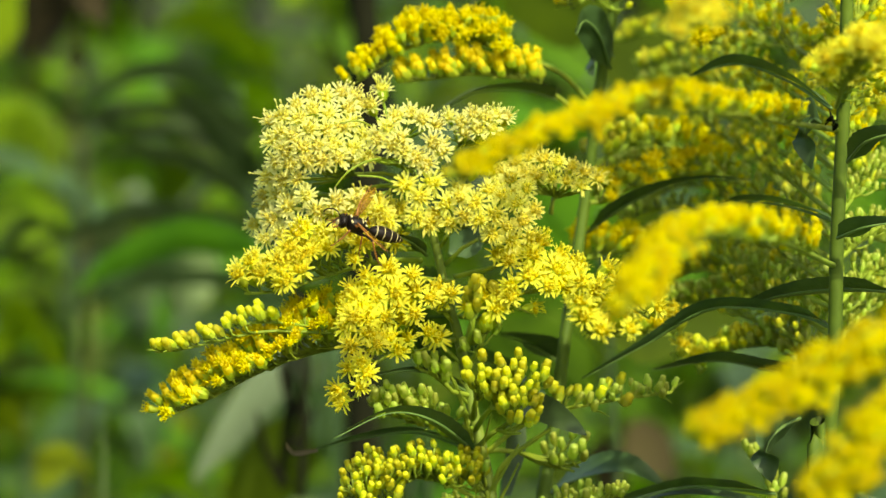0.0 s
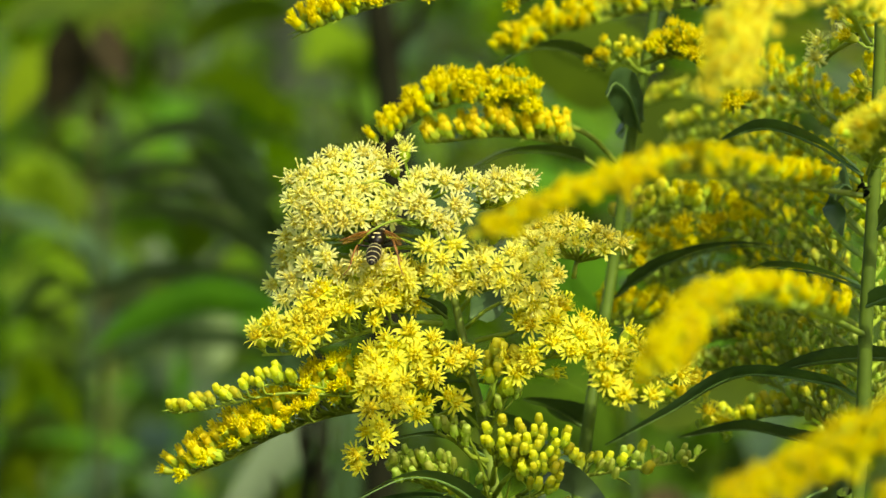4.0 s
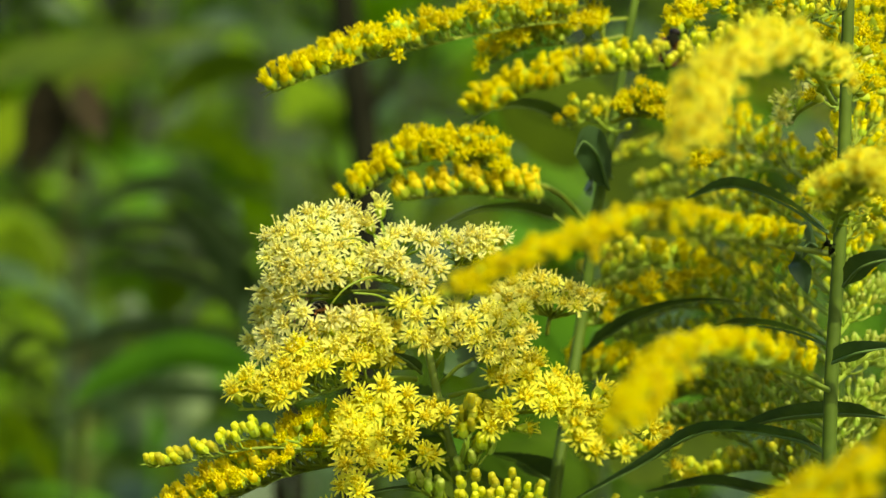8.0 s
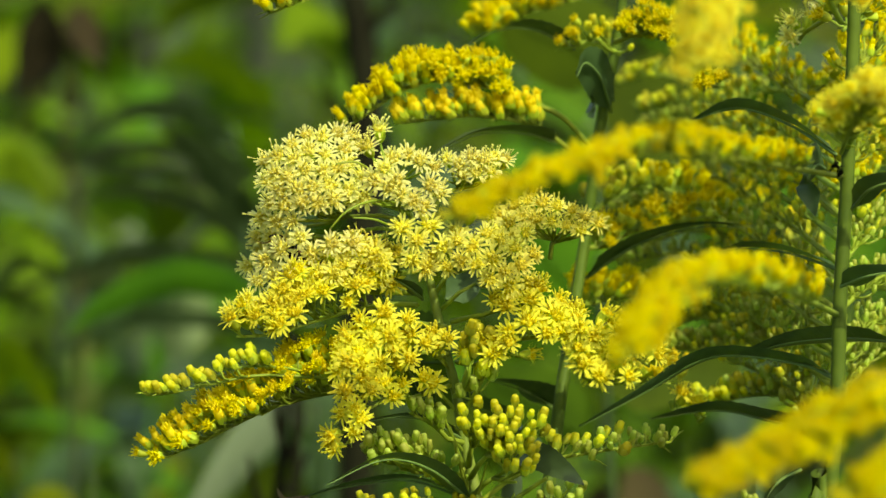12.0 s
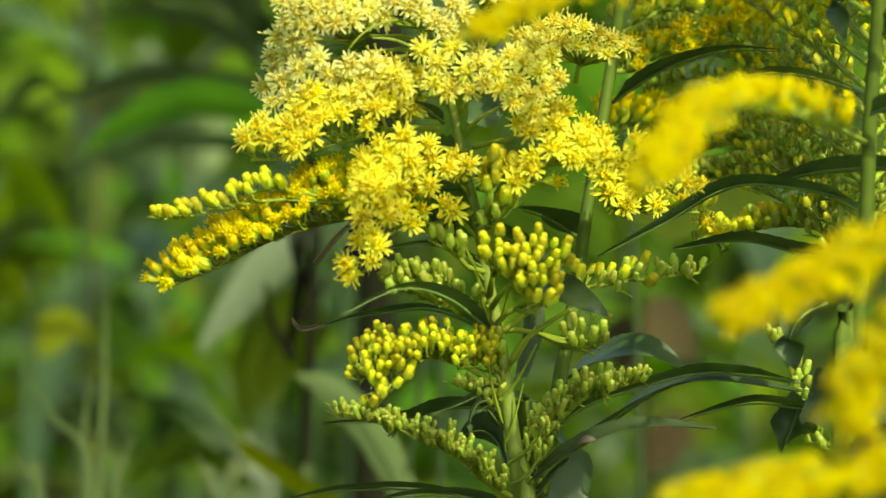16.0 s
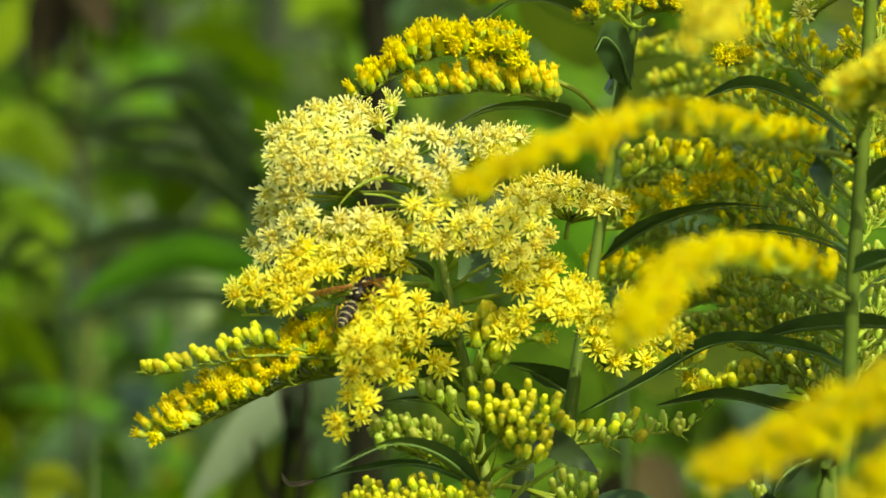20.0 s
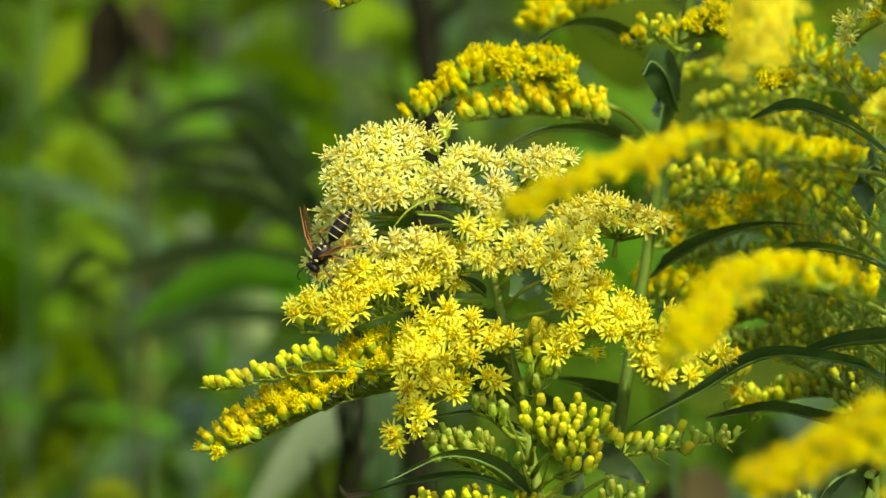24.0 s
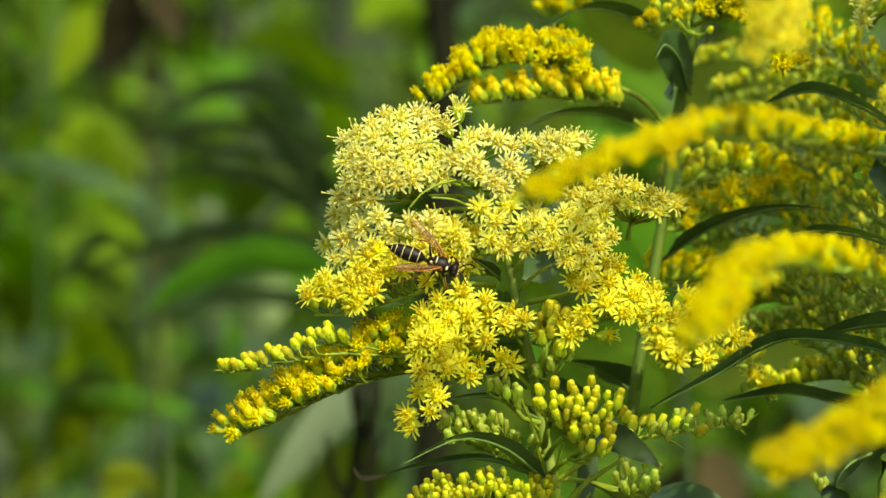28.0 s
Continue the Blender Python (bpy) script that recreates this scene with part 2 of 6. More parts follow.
# ---------------------------------------------------------------- flower heads and buds
def head_mesh(rng, ray, disc, rays=12, ray_len=2.1, disc_n=7, style=1.3, open_deg=62):
    """One flower head: green bracts, a ring of strap-shaped rays, a tuft of lobed tubes with long club-ended styles. Grows along +z."""
    buf = empty()
    tube(buf, [Vector((0, 0, z * 0.001)) for z in (0, 0.5, 1.2, 2.0, 2.5)], 0, 0, 7, 0, lambda u: 0.001 * (0.35 + 0.75 * math.sin(min(1, u * 1.15) * math.pi * 0.62)))
    verts, faces, mats = buf
    for i in range(rays):
        inner = i % 3 == 1
        a = 2 * math.pi * (i + rng.uniform(-0.35, 0.35)) / rays
        out, across = Vector((math.cos(a), math.sin(a), 0)), Vector((-math.sin(a), math.cos(a), 0))
        el = radians((open_deg - 30 if inner else open_deg) + rng.uniform(-12, 12))
        length = ray_len * rng.uniform(0.85, 1.12) * (0.9 if inner else 1.0)
        lean, curl, wide = rng.uniform(-0.2, 0.2), radians(rng.uniform(0, 30)), rng.uniform(0.85, 1.1)
        first = len(verts)
        for u, w in ((0, 0.13), (0.4, 0.25), (0.8, 0.22), (1.0, 0.08)):
            bend = el + u * curl
            c = out * (0.8 + length * u * math.sin(bend)) + Vector((0, 0, 2.3 + length * u * math.cos(bend))) + across * (lean * u * u)
            verts.append((c - across * (w * wide) + Vector((0, 0, 0.1 * u))) * 0.001)
            verts.append((c + across * (w * wide) + Vector((0, 0, 0.1 * u))) * 0.001)
        for k in range(3):
            b = first + 2 * k
            faces.append((b, b + 1, b + 3, b + 2))
            mats.append(1)
    tube(buf, [Vector((0, 0, z * 0.001)) for z in (2.2, 2.5, 2.8, 2.95)], 0, 0, 7, 2, lambda u: 0.001 * (1.0 - 0.75 * u * u))
    for i in range(disc_n):
        a, r = i * 2.4 + rng.uniform(-.3, .3), 0.78 * math.sqrt((i + 0.5) / disc_n)
        p = Vector((r * math.cos(a), r * math.sin(a), 2.4)) * 0.001
        lean = Vector((r * math.cos(a), r * math.sin(a), 1.7)).normalized()
        h = rng.uniform(0.6, 1.2) * 0.001
        q = p + lean * h
        tube(buf, [p, p + lean * h * 0.65, q], 0.0002, 0.00042, 5, 2)
        if rng.random() < 0.95:
            tip = q + (lean * 1.05 + Vector((rng.uniform(-.45, .45), rng.uniform(-.45, .45), 0.1))) * (style * rng.uniform(0.6, 1.15) * 0.001)
            tube(buf, [q, q.lerp(tip, 0.75), tip], 0, 0, 4, 1, lambda u: (0.00009, 0.0001, 0.00021)[min(2, round(u * 2))])
    return to_mesh("flower_head", buf, [BRACT, ray, disc])


def bud_mesh(rng, tip, body, length=3.4, fat=1.0, tuft=False):
    """A closed head: overlapping pointed bracts below, the packed blunt petals showing at the end."""
    buf = empty()
    zs = (0, 0.2, 0.6, 1.1, 1.6, 2.1, 2.6, 3.0, 3.25, 3.4)
    rs = (0.34, 0.58, 0.77, 0.88, 0.93, 0.92, 0.85, 0.84, 0.70, 0.30)
    k = length / 3.4
    for lo, hi, mat in ((0, 4, 0), (4, 9, 1)):
        pts = [Vector((0, 0, z * k * 0.001)) for z in zs[lo:hi + 1]]
        rr = rs[lo:hi + 1]
        tube(buf, pts, 0, 0, 8, mat, lambda u, rr=rr: rr[min(round(u * (len(rr) - 1)), len(rr) - 1)] * 0.001 * fat)
    verts, faces, mats = buf
    for i in range(8):
        a = 6.28 * (i + rng.uniform(-.25, .25)) / 8
        out, across = Vector((math.cos(a), math.sin(a), 0)), Vector((-math.sin(a), math.cos(a), 0))
        first = len(verts)
        z0 = (0.05 if i % 2 else 0.4) + rng.uniform(-0.1, 0.15)
        for u, w, r in ((0, 0.34, 0.72), (0.5, 0.40, 1.06), (1, 0.06, 1.14)):
            c = out * (r * fat) + Vector((0, 0, (z0 + u * 1.9) * k))
            for s in (-1, 1):
                verts.append((c + across * (w * s * fat)) * 0.001)
        for j in range(2):
            b = first + 2 * j
            faces.append((b, b + 1, b + 3, b + 2))
            mats.append(0)
    if tuft:
        for i in range(8):
            a = 6.28 * (i + rng.uniform(-.3, .3)) / 8
            out, across = Vector((math.cos(a), math.sin(a), 0)), Vector((-math.sin(a), math.cos(a), 0))
            long, flare = rng.uniform(0.7, 1.5), rng.uniform(0.2, 0.9)
            first = len(verts)
            for u, w in ((0, 0.2), (0.6, 0.26), (1, 0.1)):
                c = out * (0.55 + flare * u) + Vector((0, 0, length * 0.9 + long * u))
                verts += [(c - across * w) * 0.001, (c + across * w) * 0.001]
            for j in range(2):
                b = first + 2 * j
                faces.append((b, b + 1, b + 3, b + 2))
                mats.append(1)
        for i in range(4):
            a = 6.28 * i / 4
            p = Vector((0.3 * math.cos(a), 0.3 * math.sin(a), length * 0.93)) * 0.001
            tube(buf, [p, p + Vector((0.2 * math.cos(a), 0.2 * math.sin(a), rng.uniform(0.9, 1.6))) * 0.001], 0.00026, 0.00016, 4, 1)
    return to_mesh("flower_bud", buf, [body, tip])


RNG = random.Random(7)
HEADS = {
    "pale": [head_mesh(RNG, RAY_PALE, DISC_PALE, RNG.choice((15, 16, 17)), 2.0, 11, 1.9, 74) for _ in range(6)],
    "lemon": [head_mesh(RNG, RAY_LEMON, DISC_LEMON, RNG.choice((15, 16, 17)), 2.0, 11, 1.7, 74) for _ in range(6)],
    "yellow": [head_mesh(RNG, RAY_YELLOW, DISC_YELLOW, RNG.choice((15, 16, 17)), 2.0, 11, 1.5, 74) for _ in range(6)],
    "gold": [head_mesh(RNG, RAY_GOLD, DISC_GOLD, RNG.choice((9, 10, 11)), 1.4, 7, 0.9, 42) for _ in range(5)],
    "half": [bud_mesh(RNG, RAY_GOLD, BRACT, 3.2, 0.9, True) for _ in range(4)],
    "opening": [bud_mesh(RNG, DISC_YELLOW, BRACT, 3.3, 1.0, True) for _ in range(4)],
    "bud": [bud_mesh(RNG, BUD_TIP, BUD_BODY, RNG.uniform(2.4, 2.9), RNG.uniform(0.78, 0.94)) for _ in range(6)],
    "green": [bud_mesh(RNG, BUD_PALE, BUD_GREEN, RNG.uniform(1.9, 2.5), RNG.uniform(0.56, 0.66)) for _ in range(5)],
}


def aim(at, way, spin, size):
    q = way.to_track_quat("Z", "Y")
    return Matrix.LocRotScale(at, q, (size, size, size)) @ Matrix.Rotation(spin, 4, "Z")


TAKEN = {}


def place_head(ob, plant, now, q, face, spin, size):
    name = "flower_head" if now in ("pale", "lemon", "yellow", "gold") else "flower_bud"
    part(name, HEADS[now][int(spin * 100) % len(HEADS[now])], ob, "", aim(q - plant.location, face, spin, size))


def spray(plant, ctrl, n, kind="yellow", reach=4.0, size=1.0, start=0.1, lift=0.8, fan=1.0, tip="", thick=0.55, seed=0, front=0.25, drop=2.4, sweep=0.22, gap=0.0, taper=0.55, loose=0.35, short=0.45, label=""):
    """A flowering branch: a curved axis through ctrl, n short side stalks with a head each. lift: how far they turn upwards;
    fan: how far to the sides; sweep: how far towards the tip; tip: the kind at its far end; reach: the length of the side
    stalks, short: the least share of it, drop: how far the axis hangs under the flowers, gap: the least distance between heads, all in millimetres."""
    rng = random.Random(seed * 31 + n * 7 + int(abs(ctrl[0][0]) * 10))
    base = plant.location
    axis = [p - UP * (drop * 0.001 * min(1, i / 8)) for i, p in enumerate(glide(ctrl, 28))]
    if kind in ("gold", "half", "green"):
        n = int(n * 1.35)
    gap = gap or {"pale": 2.35, "lemon": 2.35, "yellow": 2.45, "gold": 1.75}.get(kind, 1.4)
    taken = TAKEN.setdefault(plant.name, [])
    buf = empty()
    tube(buf, axis, thick * 0.001, thick * 0.00045, 6)
    spots = []
    for i in range(n):
        for attempt in range(7):
            u = start + (1 - start) * (i + rng.uniform(0.0, 1.0)) / n
            f = min(u, 0.9999) * 28
            j = int(f)
            p = axis[j].lerp(axis[j + 1], f - j)
            t = (axis[j + 1] - axis[j]).normalized()
            side = t.cross(UP)
            side = side.normalized() if side.length > 0.05 else Vector((0, 1, 0))
            a = max(-1.3, min(1.3, rng.gauss(0, 0.75)))
            out = (UP * lift * math.cos(a) + side * (fan * math.sin(a)) + Vector((0, -front, 0)) + t * (sweep + rng.uniform(-0.3, 0.3))
                   + Vector((rng.uniform(-1, 1), rng.uniform(-1, 1), rng.uniform(-1, 1))) * loose).normalized()
            r = reach * (short + (1.2 - short) * rng.random()) * (1.0 - taper * max(0, u - 0.4) / 0.6) * 0.001
            q = p + out * r
            if all((q - o).length > gap * size * 0.001 for o in taken[-260:]):
                break
        else:
            continue
        taken.append(q)
        mid = p.lerp(q, 0.5) - UP * (r * 0.14) + t * (r * 0.12)
        tube(buf, [p, mid, q], 0.00026, 0.00022, 4)
        if rng.random() < 0.35:
            way = (out + side * rng.uniform(-1, 1) + t * 0.5).normalized()
            tube(buf, [mid, mid + way * 0.0014, mid + way * 0.003 - UP * 0.0004], 0.00030, 0.00005, 3)
        now = tip if tip and rng.random() < (u - 0.35) * 2.2 else kind
        open_head = now in ("pale", "lemon", "yellow", "gold")
        face = (out * (1.0 if open_head else 0.45) + Vector((0, -front * (1.0 if open_head else 0.4), 0.4 if open_head else 0.8)) + t * (0.0 if open_head else sweep)
                + Vector((rng.uniform(-.4, .4), rng.uniform(-.4, .4), rng.uniform(-.3, .3)))).normalized()
        spots.append((now, q, face, rng.uniform(0, 6.28), size * rng.uniform(0.82, 1.15)))
    ob = part("spray", to_mesh("spray", shift(buf, base), [STALK]), plant, label)
    for now, q, face, spin, s in spots:
        place_head(ob, plant, now, q, face, spin, s)
    return ob


def cluster(plant, foot, crown, wide, high, n, kind="bud", size=1.0, seed=0, gap=1.7, deep=4.0, thick=0.6, tip="", upright=0.9, label=""):
    """A flat-topped bunch: thin stalks fan out from foot and end in n heads spread over an oval round crown."""
    rng = random.Random(seed * 17 + n)
    a, c = Vector(foot) * 0.001, Vector(crown) * 0.001
    taken = TAKEN.setdefault(plant.name, [])
    buf = empty()
    fork = a.lerp(c, 0.45)
    tube(buf, [a, a.lerp(fork, 0.5) + UP * 0.0004, fork], thick * 0.001, thick * 0.0007, 6)
    arms = []
    for k in range(5):
        ang = 6.28 * k / 5 + rng.uniform(-.4, .4)
        e = c + Vector((math.cos(ang) * wide * 0.0005, rng.uniform(-1, 1) * deep * 0.0004, math.sin(ang) * high * 0.0005 - 0.0025))
        tube(buf, [fork, fork.lerp(e, 0.5) - UP * 0.0004, e], thick * 0.0006, thick * 0.0004, 5)
        arms.append(e)
    spots = []
    for i in range(n):
        for attempt in range(12):
            ang, rad = rng.uniform(0, 6.28), math.sqrt(rng.random())
            x, z = math.cos(ang) * rad, math.sin(ang) * rad
            q = c + Vector((x * wide, (-(1 - rad * rad) * deep + rng.uniform(-1, 1)), z * high)) * 0.001
            if all((q - o).length > gap * size * 0.001 for o in taken[-160:]):
                break
        else:
            continue
        taken.append(q)
        arm = min(arms, key=lambda e: (e - q).length)
        low = arm.lerp(fork, rng.uniform(0, 0.4))
        face = (Vector((x * 0.4, -0.35, upright + z * 0.2)) + Vector((rng.uniform(-.2, .2), rng.uniform(-.2, .2), 0))).normalized()
        tube(buf, [low, low.lerp(q, 0.6) - face * 0.0004, q], 0.00028, 0.00024, 4)
        spots.append((tip if tip and rng.random() < 0.4 else kind, q, face, rng.uniform(0, 6.28), size * rng.uniform(0.85, 1.12)))
    ob = part("spray", to_mesh("spray", shift(buf, plant.location), [STALK]), plant, label)
    for now, q, face, spin, k in spots:
        place_head(ob, plant, now, q, face, spin, k)
    return ob


def posy(plant, foot, centre, heads, kind, size=0.95, seed=0, front=0.6, up=0.25, thick=0.45):
    """A loose bunch whose heads stand singly: bent stalks run from foot to each place in heads and face away from centre."""
    rng = random.Random(seed)
    a, c = Vector(foot) * 0.001, Vector(centre) * 0.001
    buf = empty()
    fork = a.lerp(c, 0.6)
    tube(buf, [a, a.lerp(fork, 0.5) + UP * 0.0006, fork], thick * 0.001, thick * 0.0007, 6)
    spots = []
    for h in heads:
        q = Vector(h) * 0.001
        out = (q - c).normalized()
        face = (out * 0.9 + Vector((0, -front, up)) + Vector((rng.uniform(-.2, .2), rng.uniform(-.2, .2), rng.uniform(-.2, .2)))).normalized()
        k = size * rng.uniform(0.9, 1.12)
        base = q - face * (0.0024 * k)
        low = fork.lerp(base, rng.uniform(0.15, 0.45)) - UP * 0.0006
        tube(buf, [fork, low, base.lerp(low, 0.35) - face * 0.0006, base], 0.00034, 0.00024, 5)
        if rng.random() < 0.5:
            way = (out + Vector((rng.uniform(-1, 1), -0.4, rng.uniform(-0.5, 1)))).normalized()
            tube(buf, [low, low + way * 0.0016, low + way * 0.0034], 0.0004, 0.00006, 3)
        spots.append((base, face, rng.uniform(0, 6.28), k))
    ob = part("spray", to_mesh("spray", shift(buf, plant.location), [STALK]), plant)
    for base, face, spin, k in spots:
        place_head(ob, plant, kind, base, face, spin, k)
    return ob


def blade(buf, ctrl, width, tilt=20.0, cup=0.34, n=16, mat=0, serrate=0.0, twist=0.0, rib=0):
    """A narrow leaf along ctrl: width in millimetres, tilt: degrees by which its face leans to the front."""
    pts = glide(ctrl, n)
    verts, faces, mats = buf
    first = len(verts)
    for i, p in enumerate(pts):
        u = i / n
        t = (pts[min(i + 1, n)] - pts[max(i - 1, 0)]).normalized()
        side = t.cross(UP)
        side = side.normalized() if side.length > 0.05 else Vector((0, 1, 0))
        if side.y > 0:
            side = -side
        side = Matrix.Rotation(radians(tilt + twist * u), 3, t) @ side
        if side.cross(t).z > 0:
            nrm = side.cross(t)
        else:
            nrm = -side.cross(t)
        w = width * 0.0005 * (math.sin(math.pi * min(1, (u * 0.93 + 0.07)) ** 0.75) ** 0.8 + 0.02)
        w *= min(1.0, u * 6 + 0.12)
        if serrate and i % 2:
            w *= 1 - serrate
        for s in (-1, -0.55, 0, 0.55, 1):
            verts.append(p + side * (w * s) + nrm * (abs(s) * w * cup + (0.0002 if s == 0 else 0)))
    for i in range(n):
        for s in range(4):
            a = first + i * 5 + s
            faces.append((a, a + 1, a + 6, a + 5))
            mats.append(mat)
    tube(buf, [p - UP * 0.0002 for p in pts], 0.0003 + width * 0.00001, 0.0001, 4, mat + rib)


def leaf(plant, ctrl, width, tilt=20.0, cup=0.34, mat=None, serrate=0.06, twist=0.0, label="", name="leaf"):
    buf = empty()
    blade(buf, ctrl, width, tilt, cup, 28, 0, serrate, twist, 1)
    return part(name, to_mesh(name, shift(buf, plant.location), [mat or LEAF, mat or RIB]), plant, label)


def stem(plant, ctrl, r0, r1, mat=None, name="stem", label=""):
    buf = empty()
    pts = glide(ctrl, 40)
    tube(buf, pts, r0 * 0.001, r1 * 0.001, 10)
    return part(name, to_mesh(name, shift(buf, plant.location), [mat or STEM]), plant, label)


def thing(name, x, y, label, category, group="", z=0.0):
    ob = new(name)
    ob.location = (x * 0.001, y * 0.001, z * 0.001)
    ob.empty_display_size = 0.02
    return tagged(ob, label=label, category=category, group=group)


# ---------------------------------------------------------------- ground
def ground_sheet():
    buf = empty()
    n, size = 60, 400.0
    for i in range(n + 1):
        for j in range(n + 1):
            x, y = ((k / n * 2 - 1) for k in (i, j))
            x, y = math.copysign(abs(x) ** 3, x) * size, math.copysign(abs(y) ** 3, y) * size
            buf[0].append(Vector((x, y, 0.02 * noise.noise(Vector((x * 1.3, y * 1.3, 0))) if abs(x) + abs(y) < 30 else 0)))
    for i in range(n):
        for j in range(n):
            a = i * (n + 1) + j
            buf[1].append((a, a + n + 1, a + n + 2, a + 1))
            buf[2].append(0)
    tagged(new("ground", to_mesh("ground", buf, [SOIL])), "dark soil under a thick meadow of weeds", "ground", kind="structure")


ground_sheet()

# ---------------------------------------------------------------- the goldenrod in focus
G = "goldenrod plants"
main = thing("goldenrod_plant", 14, 0, "tall goldenrod with pale yellow flower plumes in full bloom", "flower", G)
stem(main, [(14, 0, 0), (12, 2, 300), (11, 0, 700), (12.6, -9.0, 923.1), (11.4, -8.3, 935.6), (10.6, -7.5, 942.3), (9.2, -6.5, 950.3), (7.9, -5.0, 959.2), (6.5, -4.0, 966.3), (4.7, -3.0, 974.3), (2.8, -2.2, 984.3), (0.6, -1.1, 992.2), (-1.9, 0.4, 1003.1), (-4.2, 1.4, 1010.0), (-6.2, 4.4, 1016.7)], 1.9, 0.5)

# pale crown, head by head
posy(main, (-5.6, 1.0, 1015.1), (-21.6, 4.0, 1024.0), [(-23.1, -7.3, 1028.0), (-20.4, -7.3, 1027.7), (-18.0, -2.6, 1028.0), (-15.6, 2.0, 1027.0), (-25.5, -8.9, 1026.5), (-27.8, -9.2, 1024.6), (-22.6, -10.7, 1025.8), (-19.8, -10.5, 1025.2), (-16.6, -6.7, 1025.7), (-30.0, -7.0, 1023.5), (-14.5, 2.0, 1025.3), (-24.9, -11.4, 1024.5)], "pale", 0.86, 1, 0.35, 0.7)
posy(main, (-5.2, 1.0, 1013.7), (-23.0, 6.0, 1018.0), [(-28.1, -10.6, 1022.1), (-26.0, -12.6, 1021.4), (-23.2, -12.9, 1022.8), (-20.3, -12.7, 1022.7), (-17.7, -11.0, 1022.9), (-29.5, -9.8, 1020.5), (-27.3, -12.2, 1019.1), (-24.3, -13.7, 1019.7), (-21.7, -13.8, 1020.1), (-18.9, -12.9, 1020.3), (-16.1, -8.7, 1023.4)], "pale", 0.88, 2, 0.7, 0.3)
posy(main, (-4.9, 1.0, 1012.3), (-23.4, 6.0, 1013.2), [(-29.0, -10.6, 1016.8), (-26.5, -12.7, 1016.7), (-23.5, -13.8, 1017.3), (-20.9, -13.8, 1017.4), (-18.3, -12.8, 1017.8), (-15.8, -10.4, 1019.3), (-30.6, -7.5, 1013.8), (-28.0, -10.6, 1013.8), (-25.2, -12.5, 1014.1), (-31.6, -1.5, 1010.0)], "pale", 0.88, 3, 0.7, 0.2)
posy(main, (-4.7, 1.0, 1010.8), (-24.8, 6.0, 1009.3), [(-29.1, -7.4, 1010.8), (-26.9, -8.8, 1010.0), (-28.7, -1.6, 1006.6), (-31.3, 2.0, 1007.8), (-33.3, 2.0, 1004.3), (-24.2, -10.9, 1010.9)], "pale", 0.88, 4, 0.7, 0.15)
posy(main, (-5.6, 1.0, 1015.9), (-9.7, 4.0, 1021.4), [(-10.7, 4.0, 1027.9), (-12.7, 1.4, 1025.2), (-8.1, -8.2, 1024.5), (-5.7, -6.8, 1024.9), (-3.6, -7.4, 1023.9), (-1.3, -6.1, 1022.9), (-9.5, -10.0, 1022.9), (-13.6, -8.2, 1021.3), (-11.3, -10.6, 1020.9)], "pale", 0.86, 5, 0.5, 0.5)
posy(main, (-5.2, 1.0, 1014.2), (-5.8, 4.0, 1015.7), [(-7.4, -11.7, 1021.1), (-6.8, -11.9, 1018.9), (-4.7, -11.1, 1017.7), (-3.0, -9.2, 1016.2), (-1.8, -9.1, 1020.0), (-0.3, -7.2, 1018.5), (-8.9, -11.9, 1019.8), (-15.1, -6.4, 1016.8), (-13.0, -9.4, 1017.7)], "pale", 0.86, 6, 0.8, 0.2)
posy(main, (-1.0, 1.0, 1015.2), (6.1, 10.0, 1019.6), [(1.1, -0.3, 1023.4), (3.2, -3.1, 1022.8), (5.3, -3.3, 1024.2), (7.3, -3.5, 1023.7), (9.2, -2.0, 1023.9), (11.0, -0.1, 1023.4), (3.8, -2.9, 1020.9), (6.2, -3.8, 1021.6), (8.5, -3.1, 1021.8)], "pale", 0.85, 7, 0.2, 0.9)
posy(main, (-3.9, 1.0, 1008.5), (-5.7, 2.0, 1010.2), [(-1.9, -8.6, 1012.9), (-4.0, -12.0, 1010.9), (-4.7, -12.3, 1007.5), (-2.5, -10.5, 1006.0), (-6.5, -11.3, 1012.8)], "lemon", 0.98, 8, 0.9, 0.1)
posy(main, (-3.7, 1.0, 1005.6), (-12.3, 2.0, 1007.2), [(-11.1, -12.5, 1008.4), (-9.4, -12.2, 1006.7), (-13.7, -10.9, 1007.0), (-14.9, -10.5, 1009.7), (-16.8, -7.7, 1006.5), (-10.1, -10.0, 1004.1), (-12.8, -8.6, 1003.8)], "lemon", 0.98, 9, 0.9, 0.1)

posy(main, (-9.2, 1.0, 1010.0), (-24.2, 4.0, 1004.6), [(-29.8, -10.0, 1006.8), (-26.9, -12.0, 1009.1), (-23.7, -14.0, 1011.3), (-28.3, -11.0, 1004.4), (-25.3, -13.0, 1006.2), (-31.1, -10.0, 1003.3), (-21.9, -12.0, 1008.4), (-18.6, -14.0, 1010.3), (-16.3, -11.0, 1007.6), (-15.0, -13.0, 1010.4)], "pale", 0.86, 41, 0.8, 0.2)
posy(main, (-9.1, 1.0, 1006.2), (-23.1, 4.0, 998.9), [(-27.8, -11.0, 1001.6), (-24.1, -13.0, 1003.3), (-32.7, -15.0, 1000.9), (-30.0, -12.0, 999.7), (-18.1, -14.0, 1005.2), (-13.1, -11.0, 1005.8), (-21.0, -13.0, 1004.8), (-25.8, -15.0, 999.8), (-35.6, -12.0, 998.1)], "lemon", 0.86, 42, 0.8, 0.2)

